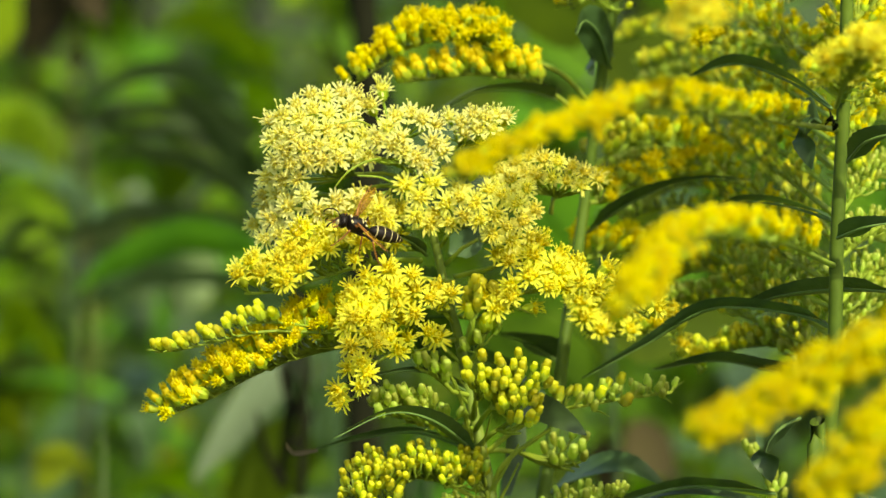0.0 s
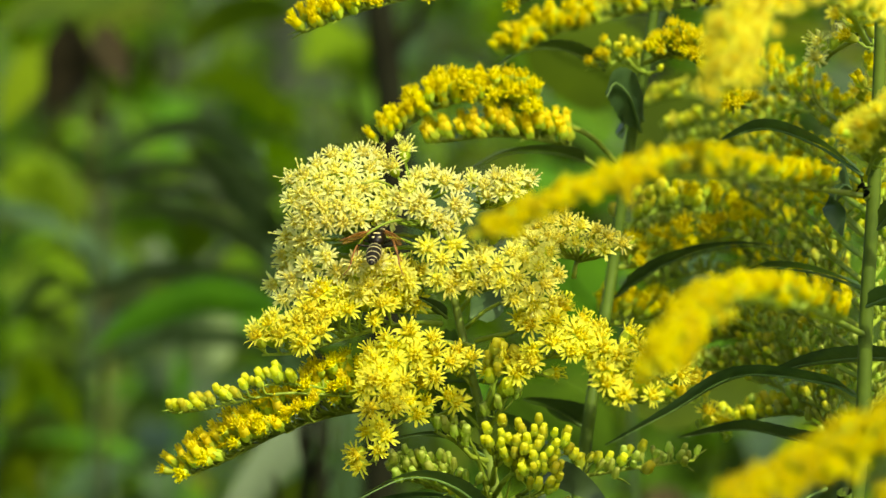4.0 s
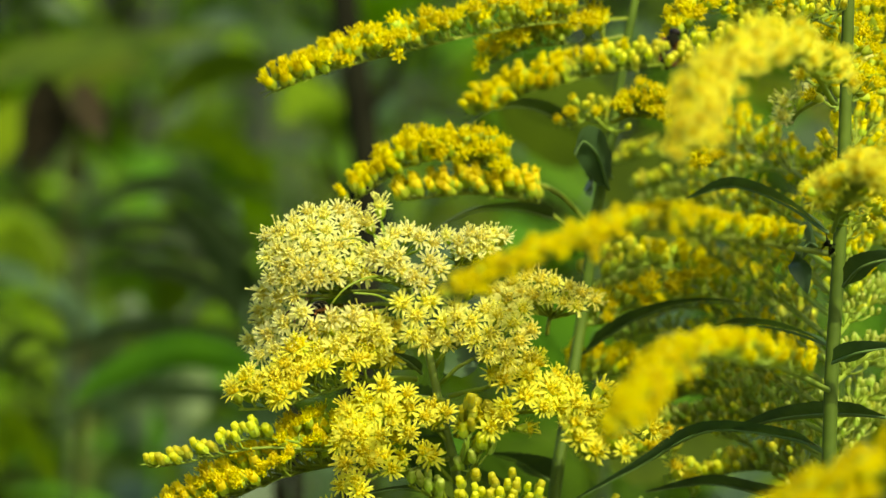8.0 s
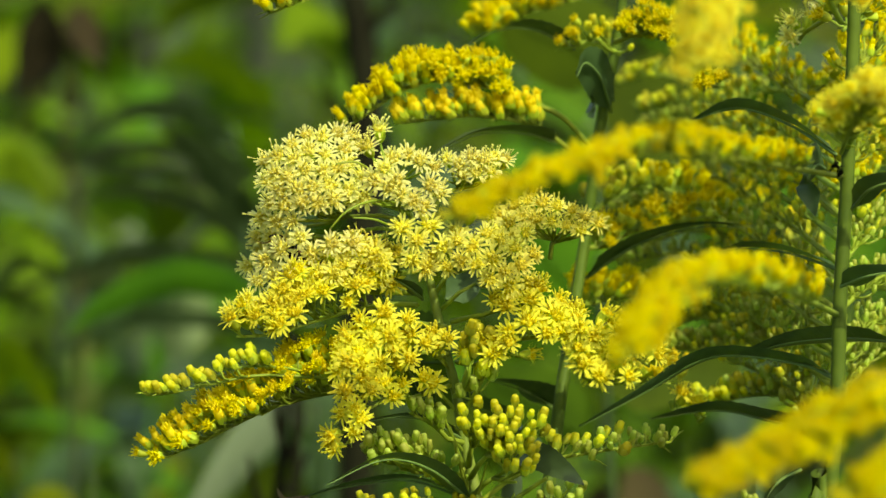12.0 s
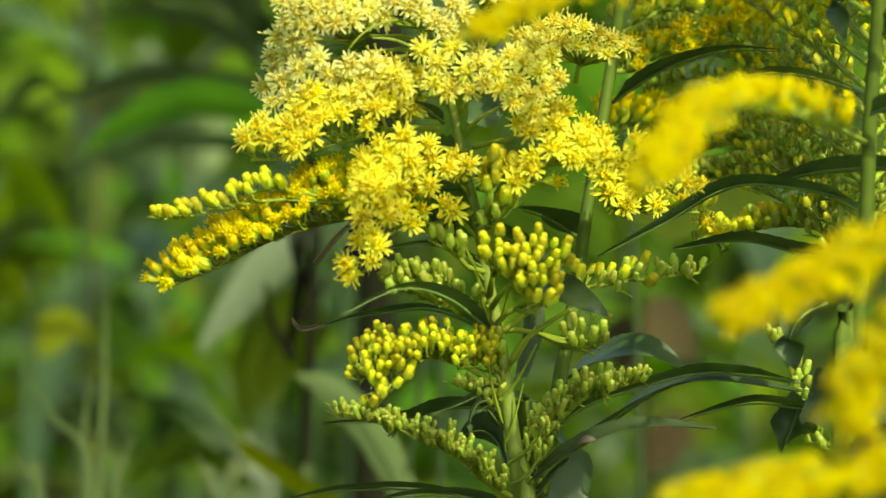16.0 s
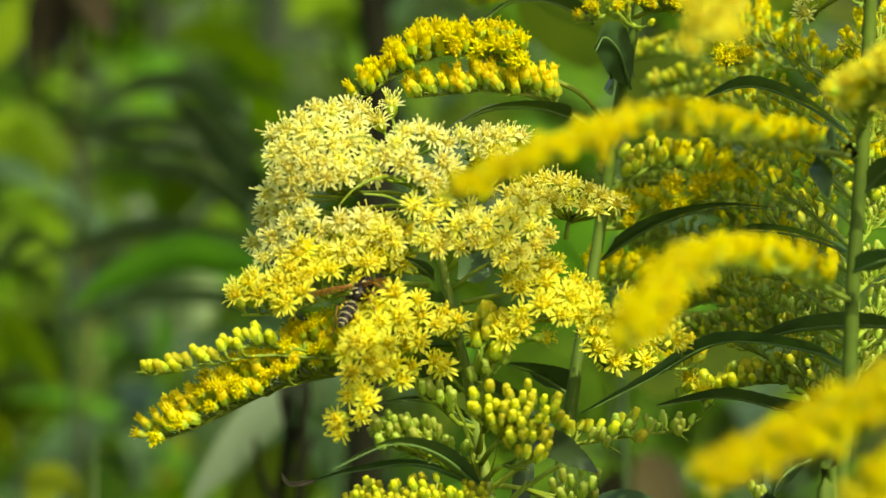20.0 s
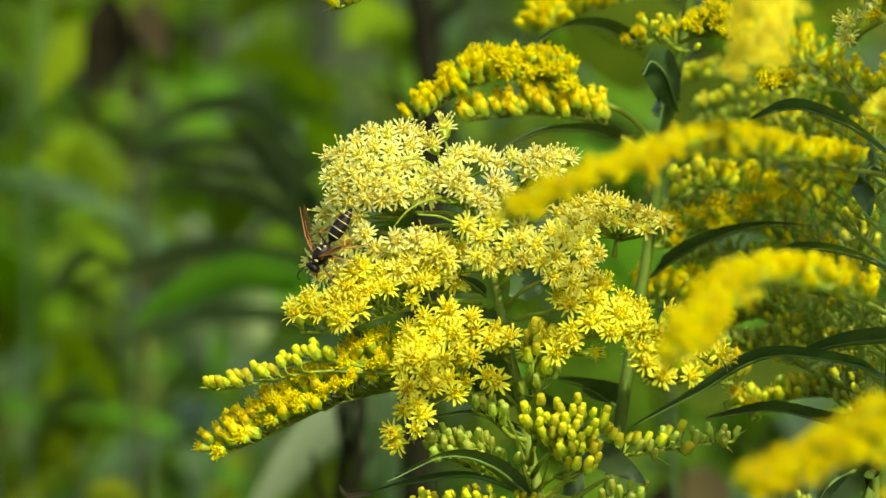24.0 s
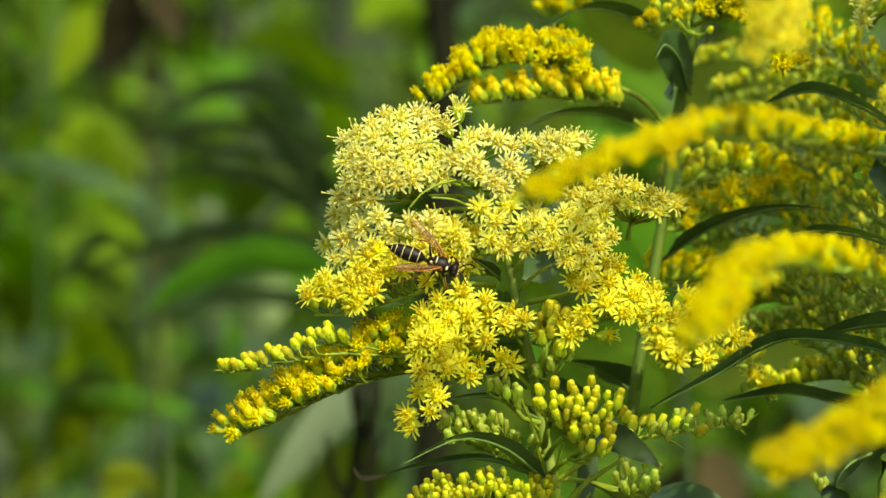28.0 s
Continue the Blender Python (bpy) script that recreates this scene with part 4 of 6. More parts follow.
# ---------------------------------------------------------------- the goldenrod before it, nearer to the camera
near = thing("goldenrod_plant", 75, -40, "goldenrod with thick green stem and golden sprays", "flower", G)
stem(near, [(75, -40, 0), (70, -38, 500), (62.2, -39.2, 936.6), (63.9, -35.6, 962.3), (65.6, -32.4, 985.2), (66.0, -29.7, 1004.3), (67.0, -26.7, 1025.2), (67.7, -23.8, 1046.2), (68.0, -20.5, 1070.0), (68.2, -18.5, 1086.0)], 1.5, 1.0, STEM_SHADED)
spray(near, [(66.0, -26.9, 1024.3), (45.1, -96.1, 1034.8), (30.0, -140.6, 1041.3), (15.6, -158.1, 1039.2), (1.3, -166.9, 1033.9)], 200, gap=1.1, reach=2.1, size=0.6, drop=0.6, seed=61, kind="half", tip="gold", lift=1.0, fan=0.8, loose=0.7)
spray(near, [(65.5, -30.1, 1001.4), (48.5, -113.4, 1019.5), (35.7, -157.9, 1026.3), (28.5, -176.3, 1024.8), (24.7, -183.9, 1020.5)], 200, gap=1.15, reach=2.5, size=0.64, seed=62, kind="half", tip="gold", lift=0.9, fan=0.9, loose=0.7)
spray(near, [(67.0, -26.2, 1029.1), (66.2, -55.3, 1037.8), (70.6, -74.8, 1042.4), (79.5, -84.9, 1042.5)], 44, reach=4.6, seed=63, **GOLD)
spray(near, [(65.6, -23.3, 1049.8), (54.7, -102.1, 1063.7), (45.0, -131.9, 1067.2), (37.1, -144.7, 1062.3), (35.0, -149.7, 1055.5)], 190, gap=1.7, reach=3.6, size=0.66, seed=64, kind="yellow", lift=0.8, fan=1.0)
spray(near, [(68.0, -20.5, 1066.0), (42.5, -61.9, 1062.4), (26.5, -82.2, 1061.6), (13.2, -90.7, 1058.9), (4.6, -93.2, 1055.4)], 190, thick=0.35, start=0.02, gap=1.25, reach=3.0, seed=65, size=0.7, kind="bud", tip="half", lift=1.0, fan=0.8, loose=0.6)
spray(near, [(68.0, -20.5, 1071.0), (52.7, -40.6, 1070.5), (41.1, -50.9, 1068.9), (38.1, -57.6, 1064.7)], 60, thick=0.3, start=0.02, reach=3.0, seed=66, size=0.8, **GOLD)
spray(near, [(69.5, 7.4, 1052.4), (64.2, 26.8, 1046.7), (62.6, 30.4, 1043.8)], 9, reach=3.0, seed=67, kind="pale")
spray(near, [(69.1, 4.0, 1028.8), (65.6, 85.1, 1030.4), (53.7, 126.4, 1023.1), (39.9, 125.8, 1018.5)], 44, reach=3.0, size=0.95, seed=68, kind="bud", tip="green", lift=0.9)
spray(near, [(68.6, 2.7, 1018.9), (67.8, 83.4, 1018.4), (62.9, 125.5, 1016.2), (52.2, 139.4, 1014.8)], 44, reach=3.6, size=0.95, seed=69, kind="bud", tip="half")
spray(near, [(68.6, 2.0, 1014.0), (65.6, 82.6, 1012.9), (57.2, 124.8, 1011.7), (47.5, 138.6, 1009.0)], 40, reach=3.6, size=0.95, seed=70, kind="half", tip="bud")
spray(near, [(68.6, 0.3, 1002.1), (67.8, 80.9, 1001.0), (61.8, 123.7, 1003.7), (53.4, 137.9, 1004.4)], 46, reach=3.6, size=0.95, seed=71, kind="bud", tip="half")
spray(near, [(68.4, -1.4, 990.2), (64.4, 35.2, 992.0), (55.3, 57.5, 992.0), (42.9, 64.9, 987.7)], 54, reach=3.4, size=1.0, seed=72, kind="green", tip="bud")
spray(near, [(68.4, -2.2, 984.3), (61.8, 28.6, 987.7), (52.5, 44.7, 987.4), (38.9, 48.3, 984.7)], 54, reach=3.4, size=1.0, seed=73, kind="green")
spray(near, [(68.2, -3.3, 976.3), (63.3, 19.5, 980.8), (55.7, 29.5, 980.2), (43.5, 33.0, 976.5)], 54, reach=3.4, size=1.0, seed=74, kind="green", tip="bud")
spray(near, [(68.8, 1.5, 1011.0), (78.0, 49.8, 1009.2), (88.9, 73.4, 1005.2)], 30, reach=3.6, size=0.85, seed=75, kind="bud")
spray(near, [(68.8, -0.1, 999.1), (78.0, 48.1, 997.6), (91.1, 71.6, 992.2)], 34, reach=3.6, size=0.85, seed=76, kind="green")
spray(near, [(68.8, -1.7, 988.2), (78.0, 46.7, 987.1), (91.1, 69.9, 980.4)], 34, reach=3.6, size=0.85, seed=77, kind="green", tip="bud")
spray(near, [(69.6, 4.7, 1033.8), (78.0, 53.6, 1036.5), (88.9, 77.8, 1036.5)], 34, reach=3.6, size=0.85, seed=78, kind="yellow")
spray(near, [(65.7, -28.0, 1028.3), (62.7, -80.0, 1040.6), (64.2, -105.0, 1046.5), (68.7, -120.0, 1045.3)], 130, thick=0.4, start=0.1, gap=1.3, reach=4.2, size=0.72, seed=83, kind="yellow", lift=0.8, fan=1.0)
spray(near, [(66.3, -18.0, 1055.7), (73.5, 25.0, 1060.8), (79.4, 40.0, 1063.1), (85.7, 45.0, 1060.9)], 70, thick=0.3, start=0.05, gap=1.3, reach=3.8, size=0.8, seed=84, kind="gold", lift=0.9, fan=0.9)
spray(near, [(66.2, -20.0, 1048.1), (73.9, 20.0, 1051.1), (79.8, 35.0, 1053.1), (85.5, 40.0, 1050.9)], 70, thick=0.3, start=0.05, gap=1.3, reach=3.8, size=0.8, seed=85, kind="gold", lift=0.9, fan=0.9)
spray(near, [(65.8, -18.0, 1062.4), (63.7, 30.0, 1064.3), (59.0, 50.0, 1064.6), (54.5, 60.0, 1060.2)], 42, thick=0.3, start=0.05, gap=1.4, reach=3.4, size=0.8, seed=86, kind="half", tip="bud", lift=0.9, fan=0.9)
spray(near, [(66.1, -18.0, 1053.7), (64.6, 40.0, 1058.6), (59.4, 70.0, 1060.8), (54.8, 80.0, 1056.9)], 42, thick=0.3, start=0.05, gap=1.4, reach=3.4, size=0.8, seed=87, kind="half", tip="bud", lift=0.9, fan=0.9)
fill = random.Random(21)
for k in range(13):
    y = 130 + k * 42
    far_x, rise = fill.uniform(1130, 1300), fill.uniform(40, 90)
    d = 150 - k * 8 + fill.uniform(-8, 8)
    foot = Vector((68.6, 0.6, 1004.1)) + Vector((0, 0, (400 - y) * 0.1))
    out = (far_x - 1470) * 0.11
    spray(near, [foot, foot + Vector((out * 0.35, d * 0.5, rise * 0.08)), foot + Vector((out * 0.7, d * 0.9, rise * 0.10)), foot + Vector((out, d, rise * 0.05))], 66,
          kind=fill.choice(("green", "bud", "bud", "half") if k > 4 else ("bud", "half", "gold")), tip="green" if k > 4 else "bud", reach=4.0, seed=300 + k, size=0.66, gap=1.05)
for k in range(8):
    y = 60 + k * 80
    d = fill.uniform(20, 70)
    foot = Vector((69.1, 0.6, 1004.1)) + Vector((0, 0, (400 - y) * 0.1))
    spray(near, [foot, foot + Vector((5, d * 0.4, 5)), foot + Vector((11, d * 0.8, 6)), foot + Vector((19, d, 1))], 40,
          kind=("half", "gold", "bud", "half", "green", "green", "green", "green")[k], tip="bud" if k < 4 else "green", reach=4.0, seed=330 + k, size=0.72, gap=1.2)
spray(near, [(41.1, 27.1, 976.9), (42.0, 25.2, 978.0), (43.0, 23.3, 978.9)], 3, reach=1.5, seed=79, kind="yellow", label="single small open flower heads on a thin stalk")
spray(near, [(45.8, 26.8, 975.4), (46.4, 24.9, 976.3), (47.1, 23.1, 977.3)], 2, reach=1.2, seed=80, kind="yellow")
spray(near, [(66.4, -7.8, 944.3), (61.4, 3.0, 949.7), (56.7, 8.6, 960.3), (53.7, 9.1, 964.1)], 34, reach=2.6, seed=81, kind="green")
spray(near, [(66.4, -8.1, 942.4), (67.7, -12.9, 951.1), (71.6, -13.8, 959.0)], 24, reach=2.4, seed=82, kind="green")
leaf(near, [(65.9, -16.4, 1027.0), (59.6, 4.2, 1029.8), (51.2, 14.5, 1031.6), (43.3, 18.2, 1028.9)], 5.5, 35)
leaf(near, [(66.1, -21.7, 989.4), (60.8, -11.5, 990.2), (46.6, -1.4, 989.7), (34.9, 3.6, 982.3), (23.8, 4.7, 976.0)], 4.6, 32)
leaf(near, [(75.5, -30.7, 997.1), (67.9, -20.7, 996.1), (59.3, -5.1, 992.8), (50.9, 2.5, 989.1)], 5, 38)
leaf(near, [(66.5, -19.1, 1007.7), (60.6, 1.1, 1007.5), (53.3, 11.1, 1007.2), (47.3, 13.0, 1006.0)], 5, 20)
leaf(near, [(62.8, -30.7, 1026.2), (60.9, -36.6, 1027.3), (59.5, -38.9, 1024.7), (60.7, -39.7, 1019.1)], 7, 80)
leaf(near, [(67.4, -31.6, 1019.5), (69.9, -37.1, 1023.5), (74.5, -38.9, 1025.2), (81.3, -36.8, 1025.4)], 4.5, -40)
leaf(near, [(64.2, -38.5, 1028.0), (64.1, -40.6, 1027.5), (64.2, -39.8, 1025.6)], 3.4, 80, 0.6, DEAD, label="small dark knot on the stem")
leaf(near, [(65.7, -33.4, 1006.7), (69.9, -39.1, 1009.4), (76.6, -38.9, 1010.4)], 4.5, -40)
leaf(near, [(65.9, -25.0, 981.0), (58.2, -5.0, 978.8), (48.5, 8.0, 978.7), (36.8, 14.0, 976.0)], 5.5, 35)
leaf(near, [(57.0, -15.8, 959.2), (49.1, -5.9, 958.1), (39.9, -0.0, 956.8), (23.8, 1.2, 951.4), (17.2, 0.6, 946.6)], 6.5, 20)
leaf(near, [(65.5, -16.6, 953.8), (56.8, -6.6, 953.0), (49.6, -0.7, 952.2), (38.3, 2.8, 948.4)], 6, 20)
leaf(near, [(61.7, -10.1, 971.6), (57.7, -14.3, 970.3), (55.3, -16.8, 967.0), (56.3, -17.5, 961.4)], 9, 75)
leaf(near, [(59.2, -12.2, 956.6), (61.5, -18.3, 956.0), (63.3, -20.9, 951.8)], 10, 70)
leaf(near, [(65.2, -36.5, 956.0), (68.7, -41.9, 960.4), (76.0, -41.7, 961.8)], 9, 30)
leaf(near, [(65.2, -36.7, 954.6), (69.0, -41.0, 952.3), (74.3, -43.2, 951.1)], 9, 40)
leaf(near, [(58.7, -6.4, 954.5), (57.1, -3.1, 948.9), (55.3, -3.8, 944.2)], 8, 70)

# a second near plant whose plumes lean into the picture from below
close = thing("goldenrod_plant", 98, -215, "goldenrod close by with drooping golden plumes", "flower", G)
stem(close, [(98, -215, 0), (98, -213, 600), (84.4, -200.0, 977.8), (81.4, -195.8, 1007.7), (79.1, -192.7, 1030.2)], 2.4, 1.2, STEM_SHADED)
spray(close, [(80.6, -194.8, 1015.2), (68.7, -199.3, 1019.0), (57.9, -202.8, 1015.8), (45.8, -205.5, 1010.9), (33.1, -208.2, 1005.8)], 150, gap=1.25, reach=3.6, size=0.8, seed=91, kind="gold", lift=0.9, fan=0.9)
spray(close, [(81.4, -195.8, 1007.7), (67.6, -210.2, 1013.2), (57.5, -216.0, 1008.3), (51.4, -218.8, 1002.1), (47.8, -219.7, 995.6)], 150, gap=1.25, reach=3.8, size=0.8, seed=92, kind="gold", lift=0.9, fan=0.9)
spray(close, [(80.2, -197.6, 995.4), (60.2, -213.6, 989.0), (43.1, -218.9, 987.0), (27.7, -221.2, 985.2)], 150, gap=1.25, reach=3.6, size=0.8, seed=93, kind="gold", lift=0.9, fan=0.9)

# ---------------------------------------------------------------- background weeds
def lance_mesh(rng, mat, length, width):
    buf = empty()
    sag = rng.uniform(0.1, 0.5)
    blade(buf, [(0, 0, 0), (length * 0.35, 0, length * 0.12), (length * 0.7, 0, length * (0.12 - sag * 0.4)), (length, 0, -length * sag)], width, rng.uniform(-10, 25), 0.2, 10)
    return to_mesh("leaf", buf, [mat])


LANCES = {k: [lance_mesh(RNG, m, RNG.uniform(60, 120), RNG.uniform(12, 24)) for _ in range(5)] for k, m in (("far", LEAF_FAR), ("light", LEAF_LIGHT), ("dark", LEAF), ("pale", LEAF_GREY))}


def weed(x, y, height, n, kind, seed, label, low=0.35, mat=None, r=1.1):
    rng = random.Random(seed)
    ob = thing("weed", x, y, label, "weed", "background weeds")
    lean = rng.uniform(-60, 60)
    stem(ob, [(x, y, 0), (x + lean * 0.3, y, height * 0.5), (x + lean, y, height)], r, 0.8, mat or LEAF_FAR)
    for i in range(n):
        u = low + (1 - low) * (i + 0.5) / n
        at = Vector((lean * u * 0.9, 0, height * u)) * 0.001
        m = Matrix.Translation(at) @ Matrix.Rotation(i * 2.4 + rng.uniform(-.4, .4), 4, "Z") @ Matrix.Rotation(rng.uniform(-0.7, 0.25), 4, "Y") @ Matrix.Rotation(rng.uniform(-.5, .5), 4, "X") @ Matrix.Scale(rng.uniform(0.6, 1.3), 4)
        k = kind if rng.random() < 0.75 else "far"
        # now and then a pale grey leaf far back, painted in for a sunlit spot
        k = "pale" if y > 1200 and (i * 7 + seed) % 29 == 0 else k
        part("leaf", rng.choice(LANCES[k]), ob, "", m)
    return ob


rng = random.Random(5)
WEED_LABEL = {"far": "green leafy weed standing in the meadow", "light": "leafy weed in the meadow, coloured a sunlit yellow-green", "dark": "dark green leafy weed in the meadow"}
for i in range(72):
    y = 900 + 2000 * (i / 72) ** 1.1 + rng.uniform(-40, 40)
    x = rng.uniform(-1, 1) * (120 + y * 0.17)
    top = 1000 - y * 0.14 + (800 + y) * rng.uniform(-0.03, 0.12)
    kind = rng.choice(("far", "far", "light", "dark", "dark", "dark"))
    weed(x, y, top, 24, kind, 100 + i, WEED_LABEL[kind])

def big_weed(x, y, label, stalk, leaves, stalk_mat=None, r=2.5):
    """A weed whose single leaves can be told apart: stalk: control points; leaves: (points, width, tilt, material)."""
    ob = thing("weed", x, y, label, "weed", "background weeds")
    stem(ob, [(x, y, 0), *stalk], r, r * 0.7, stalk_mat)
    for ctrl, width, tilt, mat in leaves:
        leaf(ob, ctrl, width, tilt, 0.15, mat)
    return ob


big_weed(-52, 430, "weed with long drooping leaves, one painted pale with sky sheen", [(-29.0, 430.0, 833.2), (-35.1, 430.0, 885.4), (-37.8, 430.0, 912.7), (-38.9, 430.0, 932.4)], [
    ([(-37.1, 430.0, 912.0), (-45.6, 422.0, 904.8), (-56.3, 415.0, 893.0), (-67.7, 410.0, 878.6)], 15, 82, LEAF_GREY),
    ([(-36.0, 440.0, 889.7), (-45.6, 450.0, 877.5), (-54.1, 455.0, 864.7), (-57.9, 458.0, 851.4)], 20, 70, LEAF_FAR),
], LEAF, 0.9)
big_weed(-40, 560, "broad-leaved weed with dark and sunlit green leaves", [(-31.3, 541.3, 828.0), (-53.4, 553.2, 912.1), (-61.9, 561.4, 971.1)], [
    ([(-53.4, 557.2, 940.7), (-61.4, 548.9, 953.7), (-71.3, 545.3, 964.3), (-82.7, 541.5, 973.1)], 16, 45, LEAF),
    ([(-55.1, 557.9, 945.8), (-51.3, 549.4, 957.0), (-59.5, 545.6, 965.9)], 16, 60, LEAF_FAR),
    ([(-58.5, 560.3, 962.6), (-76.6, 552.0, 975.4), (-94.8, 546.7, 974.3), (-111.2, 539.9, 961.5)], 10, 46, LEAF),
    ([(-51.7, 554.3, 920.5), (-76.6, 545.1, 927.0), (-98.2, 539.0, 919.3), (-109.5, 532.9, 911.7)], 14, 60, LEAF_FAR),
], LEAF, 0.9)
big_weed(90, 300, "broad-leaved weed with smooth bright green leaves", [(43.5, 286.4, 882.1), (38.0, 296.0, 950.2), (40.7, 303.6, 1004.7), (46.2, 307.4, 1031.9)], [
    ([(40.0, 302.1, 993.8), (50.3, 303.2, 1002.0), (61.3, 304.4, 1010.1), (69.6, 306.3, 1023.7)], 26, 85, LEAF_FAR),
    ([(40.7, 304.4, 1010.1), (32.5, 305.3, 1016.9), (21.5, 305.9, 1021.0), (13.2, 307.2, 1030.6)], 24, 85, LEAF_FAR),
    ([(39.3, 296.3, 952.9), (31.1, 297.5, 961.1), (24.2, 298.8, 970.6), (20.1, 300.5, 982.9)], 22, 85, LEAF_FAR),
    ([(38.0, 292.1, 923.0), (27.0, 293.1, 929.8), (16.0, 294.0, 936.6), (10.5, 295.2, 944.8)], 20, 80, LEAF_FAR),
    ([(39.3, 294.0, 936.6), (57.2, 294.8, 942.0), (73.7, 294.4, 939.3)], 20, 80, LEAF_FAR),
], LEAF, 0.9)
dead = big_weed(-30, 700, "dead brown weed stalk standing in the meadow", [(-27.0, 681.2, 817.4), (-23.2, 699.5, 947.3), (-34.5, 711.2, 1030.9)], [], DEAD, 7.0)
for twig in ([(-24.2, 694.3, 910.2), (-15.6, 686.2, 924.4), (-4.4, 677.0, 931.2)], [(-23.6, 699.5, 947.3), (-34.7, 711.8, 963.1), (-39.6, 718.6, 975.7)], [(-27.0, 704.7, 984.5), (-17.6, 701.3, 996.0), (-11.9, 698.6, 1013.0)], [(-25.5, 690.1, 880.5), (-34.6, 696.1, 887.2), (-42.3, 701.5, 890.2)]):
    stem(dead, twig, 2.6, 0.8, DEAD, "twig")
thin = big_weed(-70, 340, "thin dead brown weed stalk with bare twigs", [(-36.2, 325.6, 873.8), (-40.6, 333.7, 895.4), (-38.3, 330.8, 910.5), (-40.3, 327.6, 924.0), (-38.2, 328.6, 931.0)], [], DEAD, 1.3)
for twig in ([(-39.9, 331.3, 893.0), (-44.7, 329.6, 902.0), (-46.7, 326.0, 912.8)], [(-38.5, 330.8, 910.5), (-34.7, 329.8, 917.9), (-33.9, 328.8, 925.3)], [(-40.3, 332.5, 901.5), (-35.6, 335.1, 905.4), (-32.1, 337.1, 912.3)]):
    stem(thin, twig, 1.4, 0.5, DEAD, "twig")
big_weed(-20, 300, "low weed with pale arching leaves", [(-3.3, 282.6, 854.9), (-11.6, 285.4, 875.3)], [
    ([(-7.5, 283.6, 862.0), (-18.2, 286.4, 882.5), (-28.8, 288.0, 893.9), (-38.0, 288.6, 897.7)], 9, 86, LEAF_SAGE),
    ([(-23.2, 283.9, 864.3), (-46.9, 285.8, 878.2), (-52.2, 286.7, 884.5)], 9, 40, LEAF_LIGHT),
], LEAF, 0.9)
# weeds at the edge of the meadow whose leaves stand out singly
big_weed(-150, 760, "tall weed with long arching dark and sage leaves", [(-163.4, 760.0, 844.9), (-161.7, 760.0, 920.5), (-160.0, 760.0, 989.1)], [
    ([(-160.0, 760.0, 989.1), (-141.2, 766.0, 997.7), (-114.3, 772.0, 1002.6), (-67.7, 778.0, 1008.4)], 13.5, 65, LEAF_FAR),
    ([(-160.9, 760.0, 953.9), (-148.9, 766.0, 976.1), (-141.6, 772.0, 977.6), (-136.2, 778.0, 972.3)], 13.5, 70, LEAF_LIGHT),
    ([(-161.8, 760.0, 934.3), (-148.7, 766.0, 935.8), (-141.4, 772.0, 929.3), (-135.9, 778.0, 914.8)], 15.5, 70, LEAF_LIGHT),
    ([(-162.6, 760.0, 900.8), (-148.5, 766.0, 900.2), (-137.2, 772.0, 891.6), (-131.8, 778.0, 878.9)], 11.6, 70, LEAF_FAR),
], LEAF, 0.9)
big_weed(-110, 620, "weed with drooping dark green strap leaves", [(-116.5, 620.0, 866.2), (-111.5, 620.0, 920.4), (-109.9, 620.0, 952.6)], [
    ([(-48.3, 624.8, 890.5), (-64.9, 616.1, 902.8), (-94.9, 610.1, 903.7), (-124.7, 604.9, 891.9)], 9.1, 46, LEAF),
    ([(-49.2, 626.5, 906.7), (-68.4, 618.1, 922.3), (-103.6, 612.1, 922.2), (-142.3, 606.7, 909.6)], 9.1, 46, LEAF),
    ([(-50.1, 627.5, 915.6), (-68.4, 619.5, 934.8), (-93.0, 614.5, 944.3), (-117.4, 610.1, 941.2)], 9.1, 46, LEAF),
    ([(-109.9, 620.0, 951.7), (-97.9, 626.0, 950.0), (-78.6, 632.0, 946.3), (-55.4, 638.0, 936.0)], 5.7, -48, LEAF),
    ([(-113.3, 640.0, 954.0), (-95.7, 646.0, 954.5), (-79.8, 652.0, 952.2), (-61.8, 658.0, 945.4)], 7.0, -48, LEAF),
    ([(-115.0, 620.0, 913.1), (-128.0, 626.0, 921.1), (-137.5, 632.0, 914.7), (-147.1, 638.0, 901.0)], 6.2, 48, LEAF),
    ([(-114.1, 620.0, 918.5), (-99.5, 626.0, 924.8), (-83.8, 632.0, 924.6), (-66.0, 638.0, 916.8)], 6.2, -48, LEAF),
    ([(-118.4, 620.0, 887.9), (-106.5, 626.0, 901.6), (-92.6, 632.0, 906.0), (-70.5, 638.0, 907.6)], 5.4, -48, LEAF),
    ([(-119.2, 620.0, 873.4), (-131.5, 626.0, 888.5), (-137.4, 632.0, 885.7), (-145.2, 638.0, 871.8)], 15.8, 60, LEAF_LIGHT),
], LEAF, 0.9)
